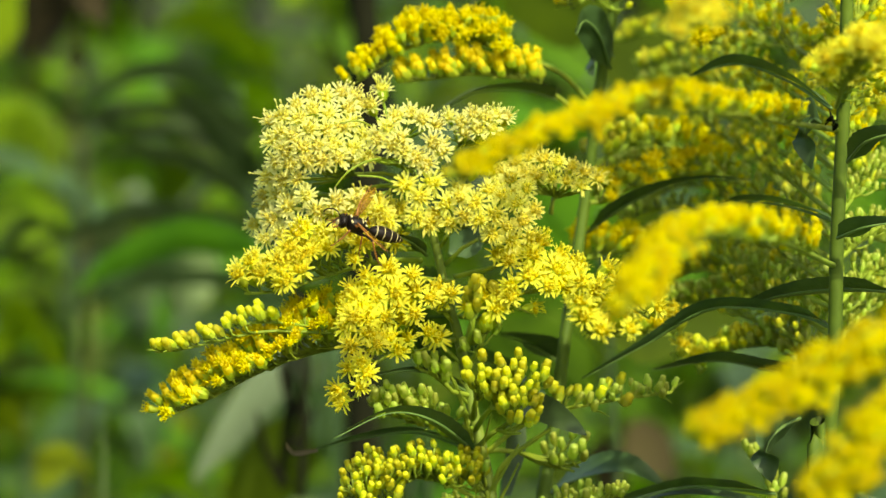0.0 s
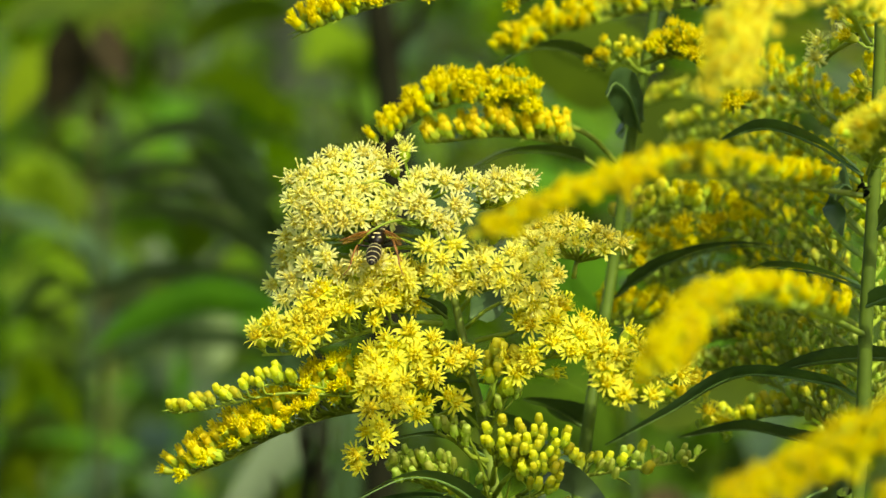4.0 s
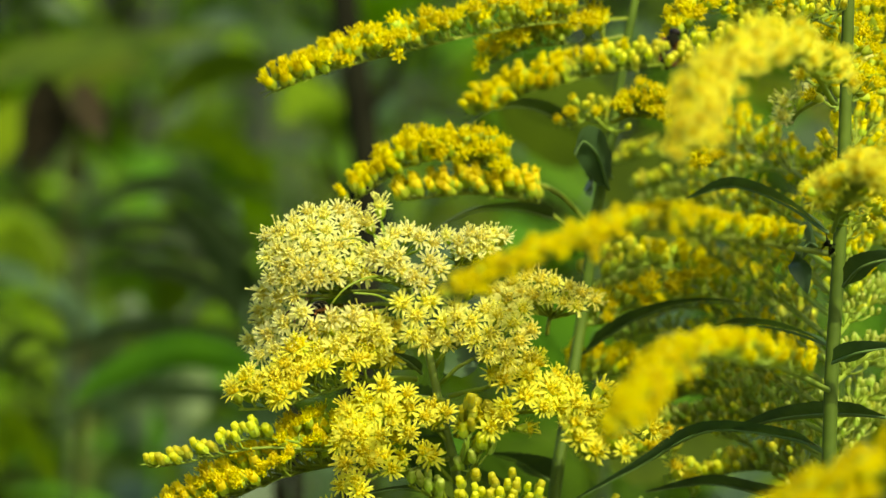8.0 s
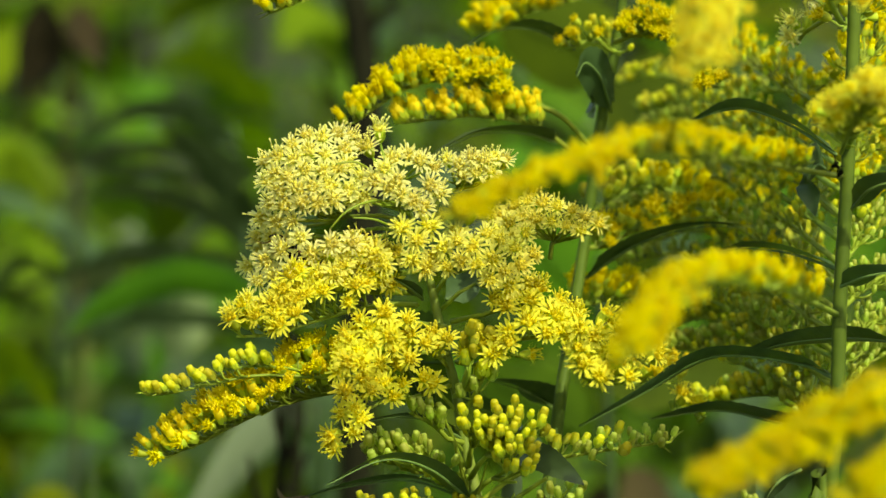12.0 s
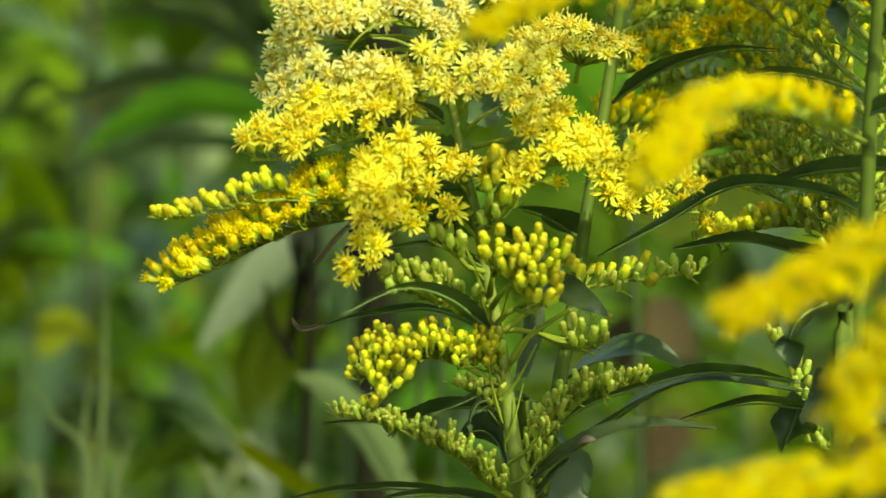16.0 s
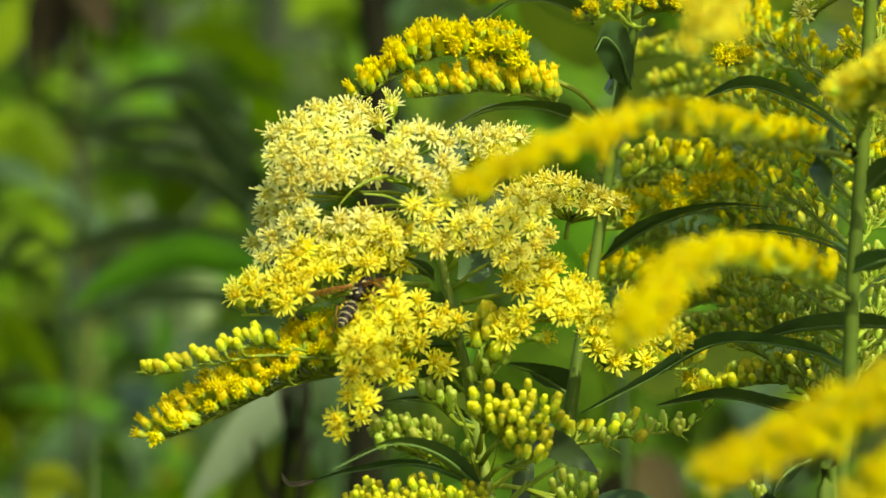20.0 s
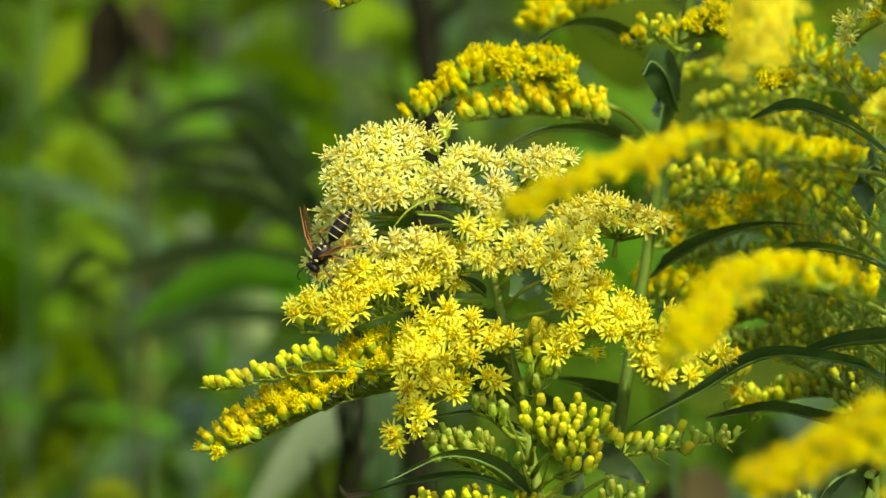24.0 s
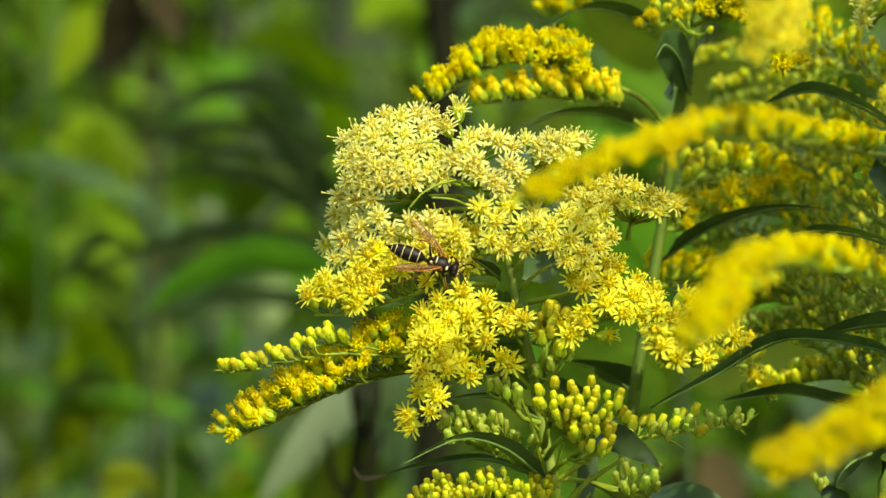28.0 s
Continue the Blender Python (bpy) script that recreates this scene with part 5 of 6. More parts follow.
big_weed(-80, 820, "broad-leaved weed with pale sage leaves", [(-90.2, 820.0, 832.1), (-98.6, 820.0, 860.9), (-103.0, 820.0, 901.9)], [
    ([(-98.6, 820.0, 869.1), (-113.4, 826.0, 882.4), (-126.1, 832.0, 885.5), (-134.8, 838.0, 878.3)], 16.1, 65, LEAF_SAGE),
    ([(-96.5, 820.0, 860.9), (-90.9, 826.0, 874.5), (-87.2, 832.0, 884.0), (-85.6, 838.0, 891.5)], 20.1, 70, LEAF_SAGE),
    ([(-100.8, 820.0, 885.5), (-87.1, 826.0, 904.4), (-77.2, 832.0, 906.9), (-71.3, 838.0, 900.0)], 8.5, -48, LEAF),
    ([(-103.0, 820.0, 901.9), (-109.6, 826.0, 913.3), (-118.2, 832.0, 914.5), (-130.9, 838.0, 907.4)], 14.1, 70, LEAF_FAR),
], LEAF, 0.9)
big_weed(-40, 900, "tall weed with dark leaves and leaves coloured sunlit yellow-green", [(-54.0, 900.0, 818.9), (-59.4, 900.0, 926.5), (-62.4, 900.0, 1003.1)], [
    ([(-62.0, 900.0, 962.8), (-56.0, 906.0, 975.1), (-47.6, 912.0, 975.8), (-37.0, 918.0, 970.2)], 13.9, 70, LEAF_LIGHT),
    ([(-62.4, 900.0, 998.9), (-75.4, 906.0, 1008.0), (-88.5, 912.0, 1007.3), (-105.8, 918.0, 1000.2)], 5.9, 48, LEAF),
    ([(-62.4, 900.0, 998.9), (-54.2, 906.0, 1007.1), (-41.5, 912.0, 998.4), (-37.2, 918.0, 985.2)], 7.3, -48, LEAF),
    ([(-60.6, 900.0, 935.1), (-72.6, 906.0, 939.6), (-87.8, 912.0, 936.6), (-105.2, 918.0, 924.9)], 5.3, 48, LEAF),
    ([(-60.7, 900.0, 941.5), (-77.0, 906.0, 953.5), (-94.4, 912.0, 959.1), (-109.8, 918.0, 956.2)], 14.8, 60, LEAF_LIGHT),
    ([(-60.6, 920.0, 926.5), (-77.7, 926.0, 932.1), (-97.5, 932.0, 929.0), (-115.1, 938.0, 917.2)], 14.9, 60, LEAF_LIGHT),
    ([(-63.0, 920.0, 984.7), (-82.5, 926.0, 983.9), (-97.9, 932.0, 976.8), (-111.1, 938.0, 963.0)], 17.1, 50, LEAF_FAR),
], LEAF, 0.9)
big_weed(-70, 560, "low broad-leaved weed with bright green leaves", [(-57.0, 560.0, 790.7), (-58.9, 560.0, 819.9), (-60.8, 560.0, 850.7)], [
    ([(-58.9, 560.0, 823.4), (-64.3, 566.0, 834.0), (-68.1, 572.0, 846.5), (-69.3, 578.0, 857.4)], 18.5, 75, LEAF_LIGHT),
    ([(-59.0, 560.0, 833.6), (-56.0, 566.0, 842.7), (-55.4, 572.0, 851.8), (-58.3, 578.0, 861.0)], 15.2, 75, LEAF_FAR),
    ([(-57.1, 560.0, 807.9), (-76.0, 566.0, 828.7), (-95.0, 572.0, 832.3), (-112.4, 578.0, 823.9)], 5.4, 48, LEAF),
    ([(-57.1, 560.0, 806.2), (-70.9, 566.0, 815.0), (-84.8, 572.0, 815.2), (-102.2, 578.0, 803.2)], 11.8, 60, LEAF_FAR),
    ([(-59.7, 580.0, 808.6), (-77.3, 586.0, 838.4), (-89.6, 592.0, 844.0), (-102.1, 598.0, 835.6)], 10.3, 50, LEAF_LIGHT),
], LEAF, 0.9)
big_weed(-120, 600, "low weed with yellow-green leaves", [(-131.6, 600.0, 779.9), (-128.1, 600.0, 824.3), (-129.8, 600.0, 862.8)], [
    ([(-129.8, 600.0, 848.8), (-133.8, 606.0, 858.2), (-137.8, 612.0, 860.6), (-143.7, 618.0, 855.9)], 15.6, 70, LEAF_LIGHT),
    ([(-128.9, 600.0, 838.3), (-123.4, 606.0, 846.1), (-117.0, 612.0, 846.8), (-110.6, 618.0, 838.6)], 12.1, 60, LEAF_LIGHT),
    ([(-128.1, 600.0, 813.7), (-118.2, 606.0, 823.2), (-108.3, 612.0, 818.6), (-100.0, 618.0, 803.1)], 9.7, -48, LEAF),
], LEAF, 0.9)
big_weed(110, 700, "weed with pale leaves over brown litter", [(95.3, 700.0, 759.6), (96.2, 700.0, 795.7), (93.6, 700.0, 825.9)], [
    ([(93.8, 700.0, 818.4), (86.6, 706.0, 822.8), (81.3, 712.0, 823.4), (76.1, 718.0, 820.3)], 7.0, 60, LEAF_SAGE),
    ([(95.1, 700.0, 803.3), (83.0, 706.0, 817.0), (75.9, 712.0, 817.6), (68.8, 718.0, 810.6)], 8.0, 48, LEAF),
    ([(95.5, 700.0, 788.1), (107.8, 706.0, 794.6), (119.5, 712.0, 791.6), (131.5, 718.0, 780.9)], 12.0, -48, LEAF_FAR),
], LEAF, 0.9)
# added weed: its dark brown leaves stand for a gap of soil and shadow
big_weed(-130, 720, "added dark brown weed in place of a shadowy soil gap", [(-120.9, 720.0, 848.9), (-124.3, 720.0, 926.0), (-125.6, 720.0, 988.9)], [
    ([(-125.6, 720.0, 987.0), (-131.8, 726.0, 984.5), (-138.0, 732.0, 976.3), (-142.3, 738.0, 962.2)], 18.8, 70, LEAF_BROWN),
    ([(-125.6, 720.0, 988.9), (-120.3, 726.0, 984.7), (-115.0, 732.0, 976.6), (-113.5, 738.0, 964.5)], 17.0, 70, LEAF_BROWN),
    ([(-125.4, 724.0, 975.2), (-130.1, 730.0, 970.8), (-136.3, 736.0, 962.5), (-138.8, 742.0, 952.2)], 17.0, -60, LEAF_BROWN),
    ([(-124.8, 716.0, 985.4), (-123.8, 722.0, 977.3), (-122.3, 728.0, 967.3), (-124.6, 734.0, 957.1)], 15.0, 80, LEAF_BROWN),
], LEAF_BROWN, 0.9)
big_weed(120, 640, "withered brown weed among the green", [(62.8, 640.0, 773.4), (60.2, 640.0, 808.1), (57.6, 640.0, 847.8)], [
    ([(57.7, 640.0, 844.2), (65.0, 646.0, 844.1), (72.5, 652.0, 838.5), (76.7, 658.0, 826.5)], 19.6, 70, LEAF_BROWN),
    ([(57.7, 640.0, 844.2), (52.7, 646.0, 839.4), (49.5, 652.0, 830.9), (51.6, 658.0, 822.4)], 16.1, 70, LEAF_BROWN),
    ([(61.4, 640.0, 797.1), (67.6, 646.0, 808.7), (73.2, 652.0, 809.3), (77.3, 658.0, 802.6)], 14.3, 60, LEAF_BROWN),
], LEAF_BROWN, 0.9)
tuft = thing("grass_tuft", -70, 290, "tuft of thin pale green grass blades", "grass")
for ctrl, wide in (
    ([(-80.1, 300.0, 741.8), (-85.8, 300.0, 861.8), (-95.3, 300.0, 883.6), (-104.1, 300.0, 895.8)], 2.6),
    ([(-84.2, 300.0, 741.9), (-83.8, 300.0, 861.9), (-83.2, 300.0, 897.6), (-83.4, 300.0, 924.8)], 2.0),
    ([(-58.5, 300.0, 742.4), (-58.8, 300.0, 862.4), (-59.3, 300.0, 869.3), (-61.7, 300.0, 876.8)], 2.6),
    ([(-55.0, 300.0, 742.5), (-53.4, 300.0, 862.5), (-50.8, 300.0, 870.9), (-46.5, 300.0, 877.8)], 2.4),
    ([(-35.9, 300.0, 742.9), (-35.3, 300.0, 862.9), (-34.3, 300.0, 869.8), (-33.3, 300.0, 874.7)], 2.2),
    ([(-97.0, 300.0, 741.6), (-98.6, 300.0, 861.6), (-101.3, 300.0, 868.4), (-105.1, 300.0, 876.6)], 2.6),
    ([(-81.2, 300.0, 741.9), (-80.4, 300.0, 861.9), (-79.1, 300.0, 871.6), (-76.4, 300.0, 879.9)], 2.2),
    ([(-87.7, 300.0, 741.8), (-87.8, 300.0, 861.8), (-87.9, 300.0, 881.1), (-86.3, 300.0, 896.8)], 1.8),
    ([(-57.7, 300.0, 742.4), (-57.9, 300.0, 862.4), (-58.2, 300.0, 866.6), (-58.5, 300.0, 871.4)], 2.0),
    ([(-13.2, 300.0, 743.4), (-13.7, 300.0, 863.4), (-14.5, 300.0, 868.9), (-14.0, 300.0, 873.7)], 2.2),
):
    leaf(tuft, [Vector((-70, 290, 0)).lerp(Vector(ctrl[0]), 0.5)] + ctrl, wide, 75, 0.25, LEAF_SAGE, 0.0, name="blade")


def grass(n, seed):
    rng = random.Random(seed)
    buf = empty()
    for i in range(n):
        y = rng.uniform(350, 6000) if rng.random() < 0.7 else rng.uniform(-300, 350)
        x = rng.uniform(-1, 1) * (300 + y * 0.3)
        h = rng.uniform(250, 700)
        a, b = rng.uniform(-1, 1) * h * 0.4, rng.uniform(-1, 1) * h * 0.4
        blade(buf, [(x, y, 0), (x + a * 0.3, y + b * 0.3, h * 0.6), (x + a, y + b, h)], rng.uniform(4, 9), rng.uniform(-60, 60), 0.2, 4)
    tagged(new("meadow_grass", to_mesh("meadow_grass", buf, [GRASS])), "tall green meadow grass between the weeds", "grass", kind="stuff")


grass(2500, 3)


def far_grass(n, seed):
    """The meadow goes on to the sides and behind."""
    rng = random.Random(seed)
    buf = empty()
    while n:
        x, y = rng.uniform(-6000, 6000), rng.uniform(-6000, 5000)
        if abs(x) < 300 + max(0, y) * 0.3 and y > -1400:
            continue
        n -= 1
        h = rng.uniform(250, 700)
        a, b = rng.uniform(-1, 1) * h * 0.4, rng.uniform(-1, 1) * h * 0.4
        blade(buf, [(x, y, 0), (x + a * 0.3, y + b * 0.3, h * 0.6), (x + a, y + b, h)], rng.uniform(8, 18), rng.uniform(-60, 60), 0.2, 3)
    tagged(new("meadow_grass", to_mesh("meadow_grass", buf, [GRASS])), "tall green grass of the meadow all round", "grass", kind="stuff")


far_grass(9000, 4)


def hedge(n, seed):
    """A dense dark thicket that closes the meadow behind."""
    rng = random.Random(seed)
    buf = empty()
    for i in range(n):
        x, y, z = rng.uniform(-1800, 1800), rng.uniform(2800, 4200), 1500 * rng.random() ** 0.8
        a, b, c = rng.uniform(-70, 70), rng.uniform(-70, 70), rng.uniform(-60, 30)
        blade(buf, [(x, y, z), (x + a * 0.5, y + b * 0.5, z + 12), (x + a, y + b, z + c)], rng.uniform(20, 45), rng.uniform(-80, 80), 0.2, 3, rng.choice((0, 0, 1, 1)))
    for i in range(160):
        x, y = rng.uniform(-1800, 1800), rng.uniform(2800, 4200)
        tube(buf, glide([(x, y, 0), (x + rng.uniform(-40, 40), y, 700), (x + rng.uniform(-90, 90), y, 1500)], 6), 0.008, 0.003, 5, 2)
    tagged(new("thicket", to_mesh("thicket", buf, [LEAF_FAR, LEAF_LIGHT, DEAD])), "dense dark green thicket behind the meadow", "bush", kind="stuff")


hedge(9000, 11)


# ---------------------------------------------------------------- the wasp
CHITIN = material("wasp_black", (0.007, 0.005, 0.003), 0.45, 0.0, 900, 0.0, 0.2, 0.3, (0.014, 0.009, 0.006), 0.0)
BAND = material("wasp_band", (0.52, 0.46, 0.22), 0.5, 0.0, 900, 0.0, 0.4, 0.1, (0.40, 0.33, 0.14), 0.0)
AMBER = material("wasp_leg", (0.36, 0.15, 0.035), 0.45, 0.0, 900, 0.1, 0.4, 0.1, (0.20, 0.08, 0.02), 0.0)
WING = material("wasp_wing", (0.22, 0.11, 0.018), 0.35, 0.0, 500, 0.45, 0.4, 0.3, (0.10, 0.05, 0.010), 0.0, (1.5, 1.2, 0.5))
clear = WING.node_tree.nodes.new("ShaderNodeBsdfTransparent")
clear.inputs[0].default_value = (1.0, 0.82, 0.5, 1)
sheer = WING.node_tree.nodes.new("ShaderNodeMixShader")
sheer.inputs[0].default_value = 0.45
wing_out = WING.node_tree.nodes["Material Output"]
WING.node_tree.links.new(wing_out.inputs["Surface"].links[0].from_socket, sheer.inputs[1])
WING.node_tree.links.new(clear.outputs[0], sheer.inputs[2])
WING.node_tree.links.new(sheer.outputs[0], wing_out.inputs["Surface"])


def lathe(xs, rs, flat=1.0, mat=0, buf=None, sides=14, at=(0, 0, 0)):
    buf = buf or empty()
    prof = dict(zip(range(len(rs)), rs))
    pts = [Vector((x + at[0], at[1], at[2])) * 0.001 for x in xs]
    first = len(buf[0])
    tube(buf, pts, 0, 0, sides, mat, lambda u: prof[round(u * (len(rs) - 1))] * 0.001)
    for k in range(first, len(buf[0])):
        v = buf[0][k]
        buf[0][k] = Vector((v.x, v.y, (v.z - at[2] * 0.001) * flat + at[2] * 0.001))
    return buf


def ball(x, y, z, rx, ry, rz, mat=0, buf=None, n=9):
    buf = buf or empty()
    first = len(buf[0])
    pts = [Vector((x - rx * math.cos(math.pi * i / n), y, z)) * 0.001 for i in range(n + 1)]
    tube(buf, pts, 0, 0, 12, mat, lambda u: 0.001 * (math.sin(math.pi * u) + 0.02))
    for k in range(first, len(buf[0])):
        v = buf[0][k]
        buf[0][k] = Vector((v.x, y * 0.001 + (v.y - y * 0.001) * ry, z * 0.001 + (v.z - z * 0.001) * rz))
    return buf


def rod(points, r0, r1, buf=None, mat=0, sides=6):
    buf = buf or empty()
    tube(buf, glide(points, 10), r0 * 0.001, r1 * 0.001, sides, mat)
    return buf


def build_wasp():
    """Head to +x, back to +z; lengths in millimetres, 12 from face to tail."""
    ob = thing("wasp", 0, 0, "black wasp with pale yellow bands and amber wings on the flowers", "wasp")
    head = part("head", to_mesh("head", ball(4.75, 0, -0.15, 0.72, 1.12, 1.0), [CHITIN]), ob)
    for s in (-1, 1):
        part("eye", to_mesh("eye", ball(4.88, s * 0.84, 0.0, 0.44, 0.36, 0.72), [CHITIN]), head, "dark glossy compound eye")
        ant = rod([(5.4, s * 0.3, 0.3), (6.1, s * 0.8, 0.8), (6.9, s * 1.4, 0.5), (7.5, s * 1.7, -0.2), (7.6, s * 1.7, -0.8)], 0.09, 0.12)
        part("antenna", to_mesh("antenna", ant, [CHITIN]), head)
        jaw = rod([(5.3, s * 0.55, -0.8), (5.7, s * 0.5, -1.25), (5.8, s * 0.15, -1.6)], 0.2, 0.08)
        part("jaw", to_mesh("jaw", jaw, [AMBER]), head, "amber jaw")
    part("face_patch", to_mesh("face_patch", ball(5.48, 0, -0.5, 0.22, 0.6, 0.45), [BAND]), head, "pale yellow patch on the face")
    part("collar", to_mesh("collar", ball(3.95, 0, 0.55, 0.2, 0.95, 0.5), [CHITIN]), ob)
    part("thorax", to_mesh("thorax", lathe((0.3, 0.6, 1.2, 1.9, 2.7, 3.4, 3.95, 4.2), (0.28, 0.68, 1.02, 1.22, 1.3, 1.12, 0.76, 0.35), 1.0), [CHITIN]), ob)
    for s in (-1, 1):
        part("shoulder_mark", to_mesh("shoulder_mark", ball(3.62, s * 0.62, 0.84, 0.2, 0.42, 0.16), [BAND]), ob, "pale yellow shoulder mark")
        part("wing_root", to_mesh("wing_root", ball(2.8, s * 1.08, 0.62, 0.3, 0.22, 0.22), [AMBER]), ob, "amber knob at the root of a wing")
        part("thorax_spot", to_mesh("thorax_spot", ball(1.0, s * 0.5, 0.82, 0.22, 0.24, 0.16), [BAND]), ob, "pale yellow spot")
    part("scutellum_bar", to_mesh("scutellum_bar", ball(1.75, 0, 1.12, 0.13, 0.62, 0.12), [BAND]), ob, "pale yellow bar across the back")
    part("waist", to_mesh("waist", rod([(0.5, 0, -0.1), (0.15, 0, -0.1), (-0.25, 0, -0.05)], 0.3, 0.24), [CHITIN]), ob)
    xs = (-0.1, -0.45, -1.0, -1.25, -1.6, -2.3, -2.55, -3.1, -3.65, -3.9, -4.5, -4.85, -5.1, -5.6, -6.05, -6.35)
    rs = (0.25, 0.58, 0.96, 1.03, 1.06, 1.18, 1.14, 1.16, 1.1, 1.04, 0.93, 0.84, 0.77, 0.52, 0.27, 0.05)
    belly = lathe(xs, rs, 0.92)
    abdomen = part("abdomen", to_mesh("abdomen", belly, [CHITIN]), ob)
    for x, r, w in ((-1.15, 1.01, 0.10), (-2.42, 1.17, 0.10), (-3.75, 1.08, 0.09), (-4.9, 0.83, 0.08), (-5.6, 0.52, 0.06)):
        band = lathe((x + w, x + w * 0.5, x, x - w * 0.6, x - w), (r - 0.05, r + 0.03, r + 0.035, r + 0.02, r - 0.1), 0.92)
        part("band", to_mesh("band", band, [BAND]), abdomen, "pale yellow abdominal band")
    for s in (-1, 1):
        for x, sweep, reach in ((3.2, 1.2, 0.85), (2.1, -0.8, 1.05), (1.1, -2.4, 1.25)):
            knee = (x + sweep * 0.55, s * 2.2 * reach, 0.1)
            leg = part("leg", to_mesh("leg", rod([(x, s * 0.6, -0.9), (x + sweep * 0.3, s * 1.4, -0.4), knee], 0.2, 0.17), [CHITIN]), ob)
            shin = rod([knee, (x + sweep * 0.95, s * 2.7 * reach, -1.1), (x + sweep * 1.35, s * 2.9 * reach, -2.1)], 0.14, 0.11)
            part("shin", to_mesh("shin", shin, [AMBER]), leg, "amber shin")
            foot = rod([(x + sweep * 1.35, s * 2.9 * reach, -2.1), (x + sweep * 1.7, s * 3.2 * reach, -2.7), (x + sweep * 2.2, s * 3.6 * reach, -2.9)], 0.09, 0.05)
            part("foot", to_mesh("foot", foot, [AMBER]), leg, "thin amber foot")
    wings = []
    for s in (-1, 1):
        buf = empty()
        n = 16
        for i in range(n + 1):
            u = i / n
            w = (0.22 + 0.78 * math.sin(math.pi * min(1, u * 0.78 + 0.1)) ** 0.7) * 0.64 * (1 if u < 0.82 else 1 - ((u - 0.82) / 0.18) ** 2 * 0.85)
            for k in (-1, -0.4, 0.2, 1):
                buf[0].append(Vector((-8.2 * u, w * k, 0.25 * math.sin(u * 3) + 0.16 * (1 - abs(k)) + 0.08 * k)) * 0.001)
        for i in range(n):
            for k in range(3):
                a = i * 4 + k
                buf[1].append((a, a + 1, a + 5, a + 4))
                buf[2].append(0)
        tube(buf, [Vector((-8.0 * i / 8, 0.64 * s * min(1, i / 3), 0.3)) * 0.001 for i in range(9)], 0.00014, 0.00005, 4, 1)
        tube(buf, [Vector((-5.4 * i / 6, -0.1 * s + 0.05 * i * s, 0.32)) * 0.001 for i in range(7)], 0.00007, 0.00004, 4, 1)
        wing = part("wing", to_mesh("wing", buf, [WING, AMBER]), ob, "narrow folded amber-brown wing", pose(0.0028, s * 0.0010, 0.0008))
        wings.append((wing, s))
    for piece in ob.children_recursive:
        piece.data.transform(Matrix.Diagonal((1.08, 1.15, 1.15, 1.0)))
    return ob, wings


wasp, wasp_wings = build_wasp()


def build_bee(at, turn):
    """A small dark bee that clings to a spray far up."""
    x, y, z = at
    ob = thing("bee", x, y, "small dark bee resting on a golden spray", "bee", z=z)
    ob.rotation_euler = [radians(a) for a in turn]
    ob.scale = (0.68, 0.68, 0.68)
    part("abdomen", to_mesh("abdomen", ball(-3.0, 0, 0, 3.0, 1.8, 1.7), [CHITIN]), ob)
    part("thorax", to_mesh("thorax", ball(1.2, 0, 0.3, 1.9, 1.7, 1.7), [DEAD]), ob)
    part("head", to_mesh("head", ball(3.6, 0, 0, 1.0, 1.4, 1.3), [CHITIN]), ob)
    for s in (-1, 1):
        part("wing", to_mesh("wing", ball(-2.2, s * 2.0, 1.7, 3.6, 1.1, 0.12), [WING]), ob)
        for x0 in (2.0, 1.0, 0.0):
            part("leg", to_mesh("leg", rod([(x0, s * 1.0, -0.8), (x0, s * 2.2, -0.6), (x0 - 0.4, s * 2.6, -2.4)], 0.2, 0.12), [CHITIN]), ob)


build_bee((36.3, -72.0, 1062.4), (20, -60, 60))


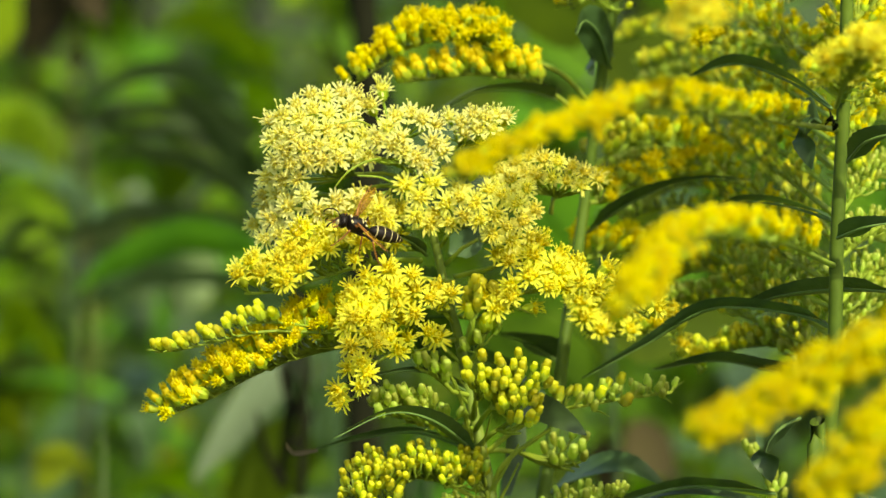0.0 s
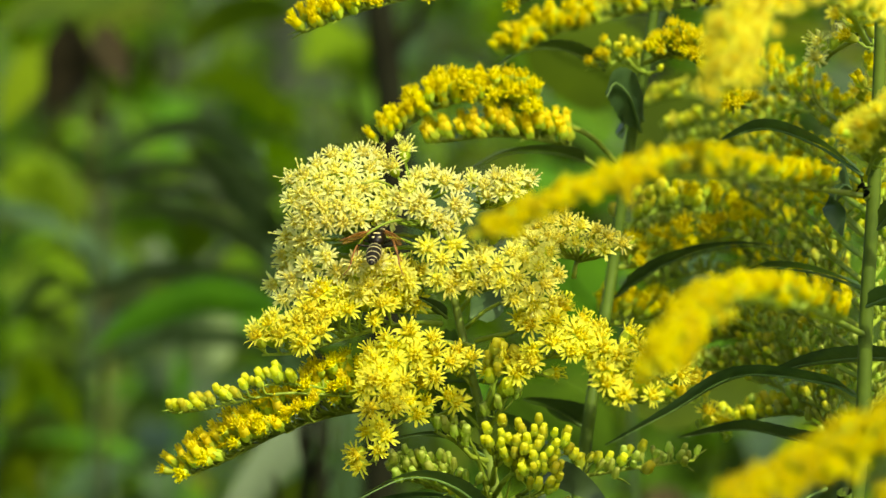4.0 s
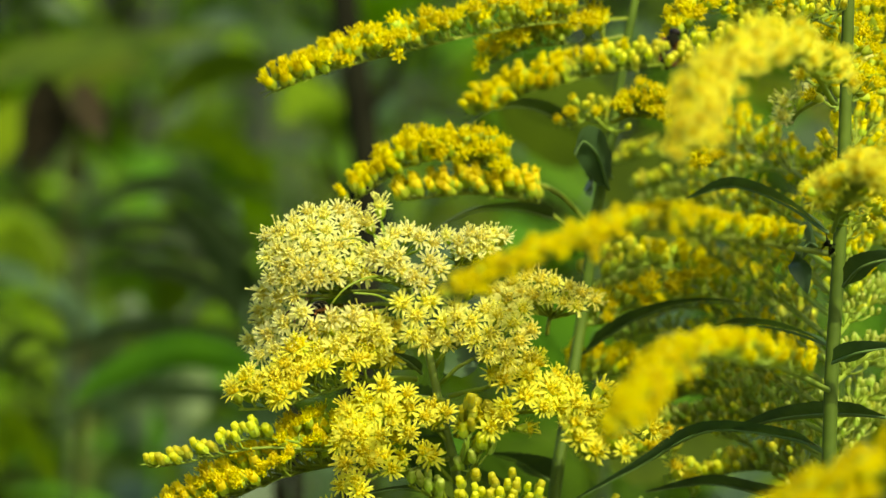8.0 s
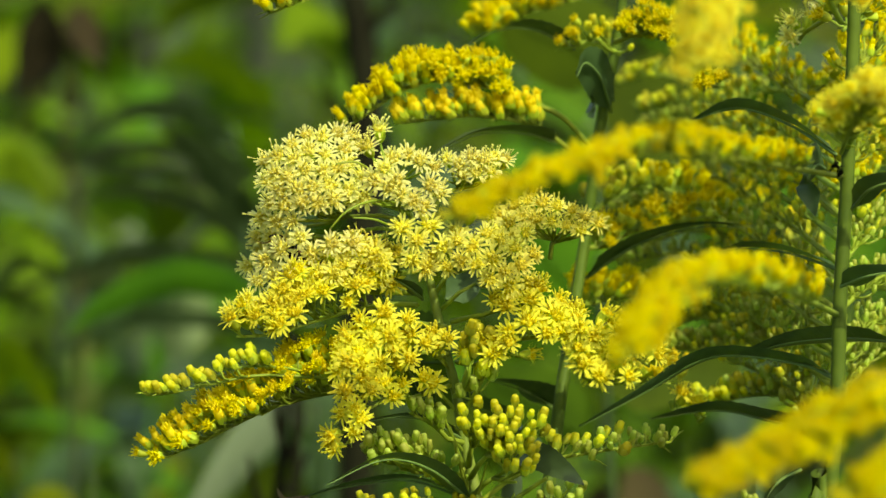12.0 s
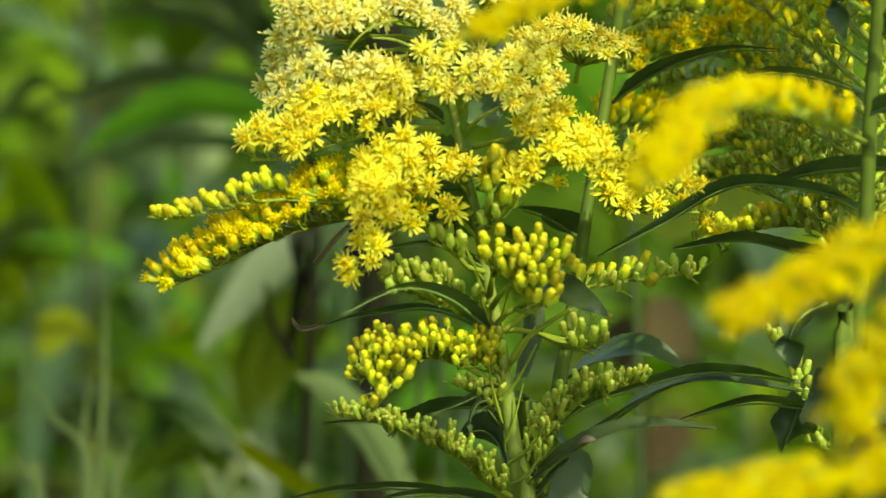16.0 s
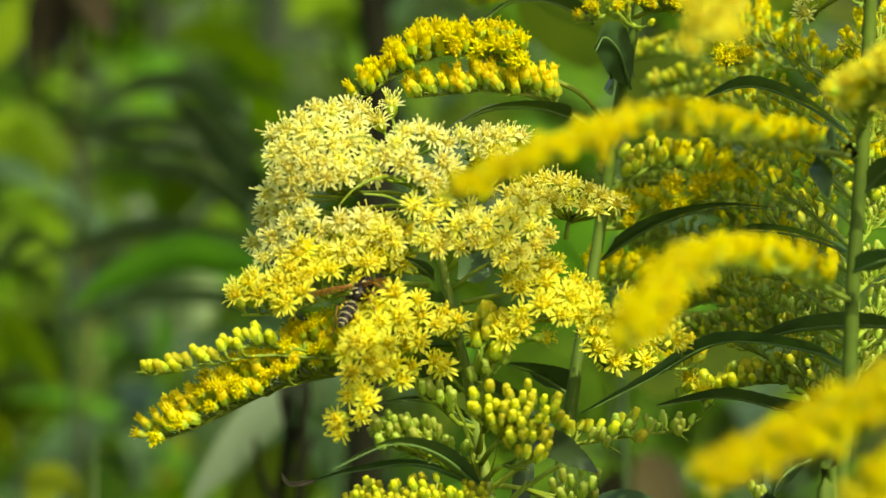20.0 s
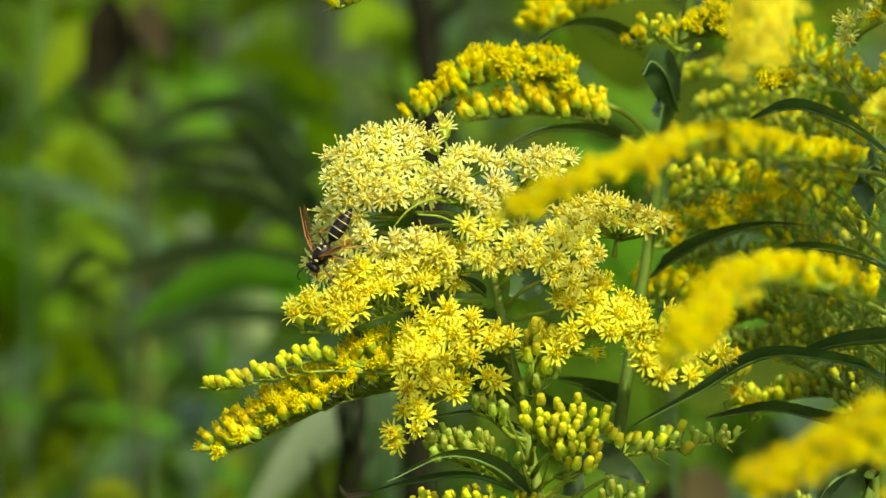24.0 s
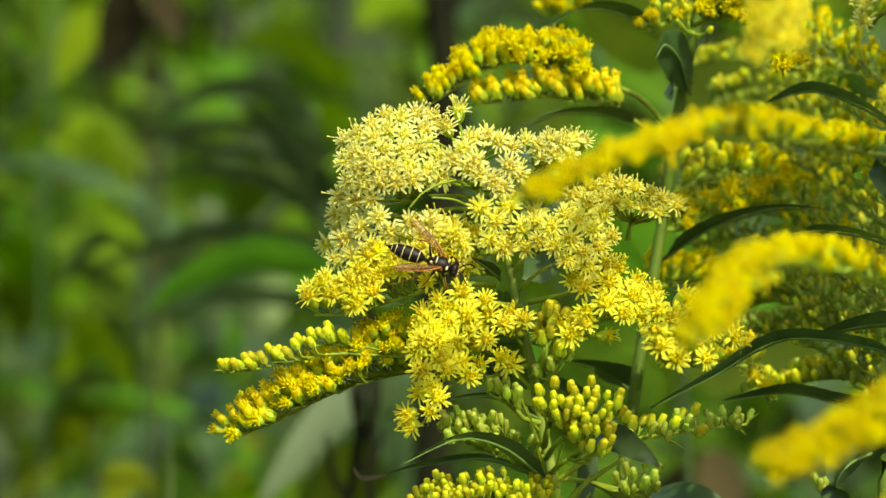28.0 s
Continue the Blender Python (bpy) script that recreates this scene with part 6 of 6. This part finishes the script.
def motions():
    """The wasp walks over the flowers, slips among them and comes out again, its wings now spread, now drawn back."""
    walk(wasp, [
        (0, pose(-0.0128, -0.0183, 1.0060, -36, -20, -156)),
        (0.5, pose(-0.0153, -0.0185, 1.0052, -79, -14, -153)),
        (1, pose(-0.0163, -0.0185, 1.0047, -85, -14, -135)),
        (1.5, pose(-0.0157, -0.0185, 1.0049, -76, -23, -142)),
        (2, pose(-0.0168, -0.0185, 1.0052, -133, -27, -130)),
        (2.5, pose(-0.0173, -0.0183, 1.0061, -143, -36, -126)),
        (3, pose(-0.0175, -0.0184, 1.0058, -143, -34, -126)),
        (3.27, pose(-0.0170, -0.0181, 1.0079, -108, -70, -171)),
        (3.5, pose(-0.0165, -0.0178, 1.0100, -15, -55, 86)),
        (4, pose(-0.0152, -0.0158, 1.0136, -1, -22, 84)),
        (4.5, pose(-0.0138, -0.0027, 1.0166, 8, -4, 84)),
        (5.17, pose(-0.0152, 0.0006, 1.0140, -2, -35, 127)),
        (5.83, pose(-0.0167, 0.0040, 1.0115, -43, -46, -167)),
        (6.5, pose(-0.0181, 0.0073, 1.0090, -72, -24, -111)),
        (7.5, pose(-0.0215, -0.0057, 1.0095, -35, -3, -109)),
        (8, pose(-0.0220, -0.0056, 1.0106, -32, 2, -109)),
        (9, pose(-0.0213, -0.0057, 1.0095, -36, 2, -114)),
        (10.5, pose(-0.0209, -0.0058, 1.0087, -63, -28, -118)),
        (11.5, pose(-0.0225, -0.0059, 1.0082, -56, -23, -116)),
        (13.5, pose(-0.0299, 0.0014, 0.9957, -23, -2, -113)),
        (13.73, pose(-0.0291, -0.0026, 0.9925, -43, 57, -137)),
        (14, pose(-0.0283, -0.0066, 0.9893, -167, 52, 97)),
        (14.13, pose(-0.0295, -0.0076, 0.9889, 117, 45, 77)),
        (14.25, pose(-0.0308, -0.0087, 0.9885, 57, 29, 79)),
        (14.37, pose(-0.0309, -0.0092, 0.9885, 10, 24, -3)),
        (14.5, pose(-0.0311, -0.0097, 0.9886, 2, -17, -64)),
        (15, pose(-0.0282, -0.0108, 0.9879, 23, 10, -32)),
        (15.27, pose(-0.0232, -0.0043, 0.9803, 22, -9, 13)),
        (15.5, pose(-0.0182, 0.0022, 0.9727, 7, -21, 60)),
        (16, pose(-0.0173, -0.0010, 0.9788, -52, -49, 89)),
        (16.5, pose(-0.0175, -0.0246, 0.9833, -53, -48, 98)),
        (17, pose(-0.0178, -0.0228, 0.9878, -67, -59, 106)),
        (18, pose(-0.0185, -0.0253, 0.9921, -50, -42, 90)),
        (19, pose(-0.0168, -0.0218, 0.9960, -16, -49, 68)),
        (19.5, pose(-0.0161, -0.0212, 0.9956, -9, -40, 60)),
        (20, pose(-0.0158, -0.0190, 0.9976, -17, -32, 67)),
        (20.5, pose(-0.0179, -0.0185, 1.0046, -110, -64, 164)),
        (21, pose(-0.0182, -0.0190, 1.0097, 23, -76, 33)),
        (21.5, pose(-0.0144, -0.0058, 1.0159, -22, -30, 78)),
        (21.87, pose(-0.0168, -0.0109, 1.0161, -69, -75, 131)),
        (22.2, pose(-0.0191, -0.0159, 1.0162, -169, -44, -124)),
        (22.53, pose(-0.0225, -0.0149, 1.0160, -111, -29, -140)),
        (22.9, pose(-0.0258, -0.0139, 1.0158, -64, -9, -135)),
        (23.2, pose(-0.0276, -0.0141, 1.0146, -44, 20, -153)),
        (23.5, pose(-0.0294, -0.0143, 1.0133, -28, 53, -162)),
        (24, pose(-0.0297, -0.0148, 1.0099, -33, 57, -168)),
        (24.5, pose(-0.0292, -0.0147, 1.0104, -30, 60, -166)),
        (25, pose(-0.0290, -0.0147, 1.0103, 4, 39, -132)),
        (25.5, pose(-0.0298, -0.0180, 1.0084, 3, 51, -133)),
        (26, pose(-0.0311, -0.0183, 1.0060, 8, 67, -134)),
        (26.5, pose(-0.0316, -0.0182, 1.0067, -1, 61, -137)),
        (27, pose(-0.0322, -0.0151, 1.0074, -9, 51, -138)),
        (27.27, pose(-0.0318, -0.0150, 1.0079, 161, 86, 52)),
        (27.5, pose(-0.0313, -0.0150, 1.0084, 152, 43, 61)),
        (27.7, pose(-0.0256, -0.0191, 1.0078, 95, 34, 40)),
        (28, pose(-0.0156, -0.0195, 1.0049, 55, 18, -3)),
    ])
    sway = (
        (0, 0.06), (0.5, -0.02), (1, 0.01), (1.5, -0.03), (2, -0.05), (2.5, -0.05), (3, 0.05), (3.5, 0.09), (4, 0.09), (4.5, -0.03),
        (6.5, 0.02), (7, -0.02), (7.5, -0.01), (8, 0.05), (8.5, 0.05), (9, 0.07), (9.5, 0.09), (10, 0.05), (10.5, 0.01), (11, 0.08),
        (11.5, 0.07), (17, -0.01), (17.5, -0.00), (18, 0.04), (18.5, -0.01), (19, -0.02), (19.5, -0.03), (20, -0.06), (20.5, -0.00), (21, -0.04),
        (21.5, -0.04), (28, 0.00),
    )
    for plant in (near, close):
        x, y, z = plant.location
        walk(plant, [(t, pose(x, y, z, 0, lean, 0)) for t, lean in sway])
    x, y, z = rear.location
    walk(rear, [(t, pose(x, y, z, 0, lean, 0)) for t, lean in (
        (0, 0.00), (0.5, -0.00), (1, 0.02), (1.5, -0.00), (2, 0.04), (2.5, 0.03), (3, -0.01), (3.5, 0.06), (4, 0.05), (4.5, 0.01),
        (23.5, -0.01), (24, -0.00), (24.5, 0.00), (25, -0.00), (25.5, -0.01), (26, -0.01), (26.5, -0.01), (27, -0.02), (27.5, -0.00), (28, -0.01),
    )])
    spread = ((0, 62), (0.5, 58), (1, 42), (2, 45), (3, 50), (3.5, 45), (4.5, 15), (8, 15), (13.5, 20), (14.5, 50), (15, 30), (15.5, 40), (17, 55), (18, 30), (19, 65), (20, 65), (20.5, 32), (21, 40), (21.5, 15), (23.5, 50), (25, 35), (26, 32), (27, 40), (27.5, 45), (28, 26))
    for wing, s in wasp_wings:
        walk(wing, [(t, pose(0.0030, s * 0.0011, 0.0009, 0, 12, -s * a)) for t, a in spread])


motions()
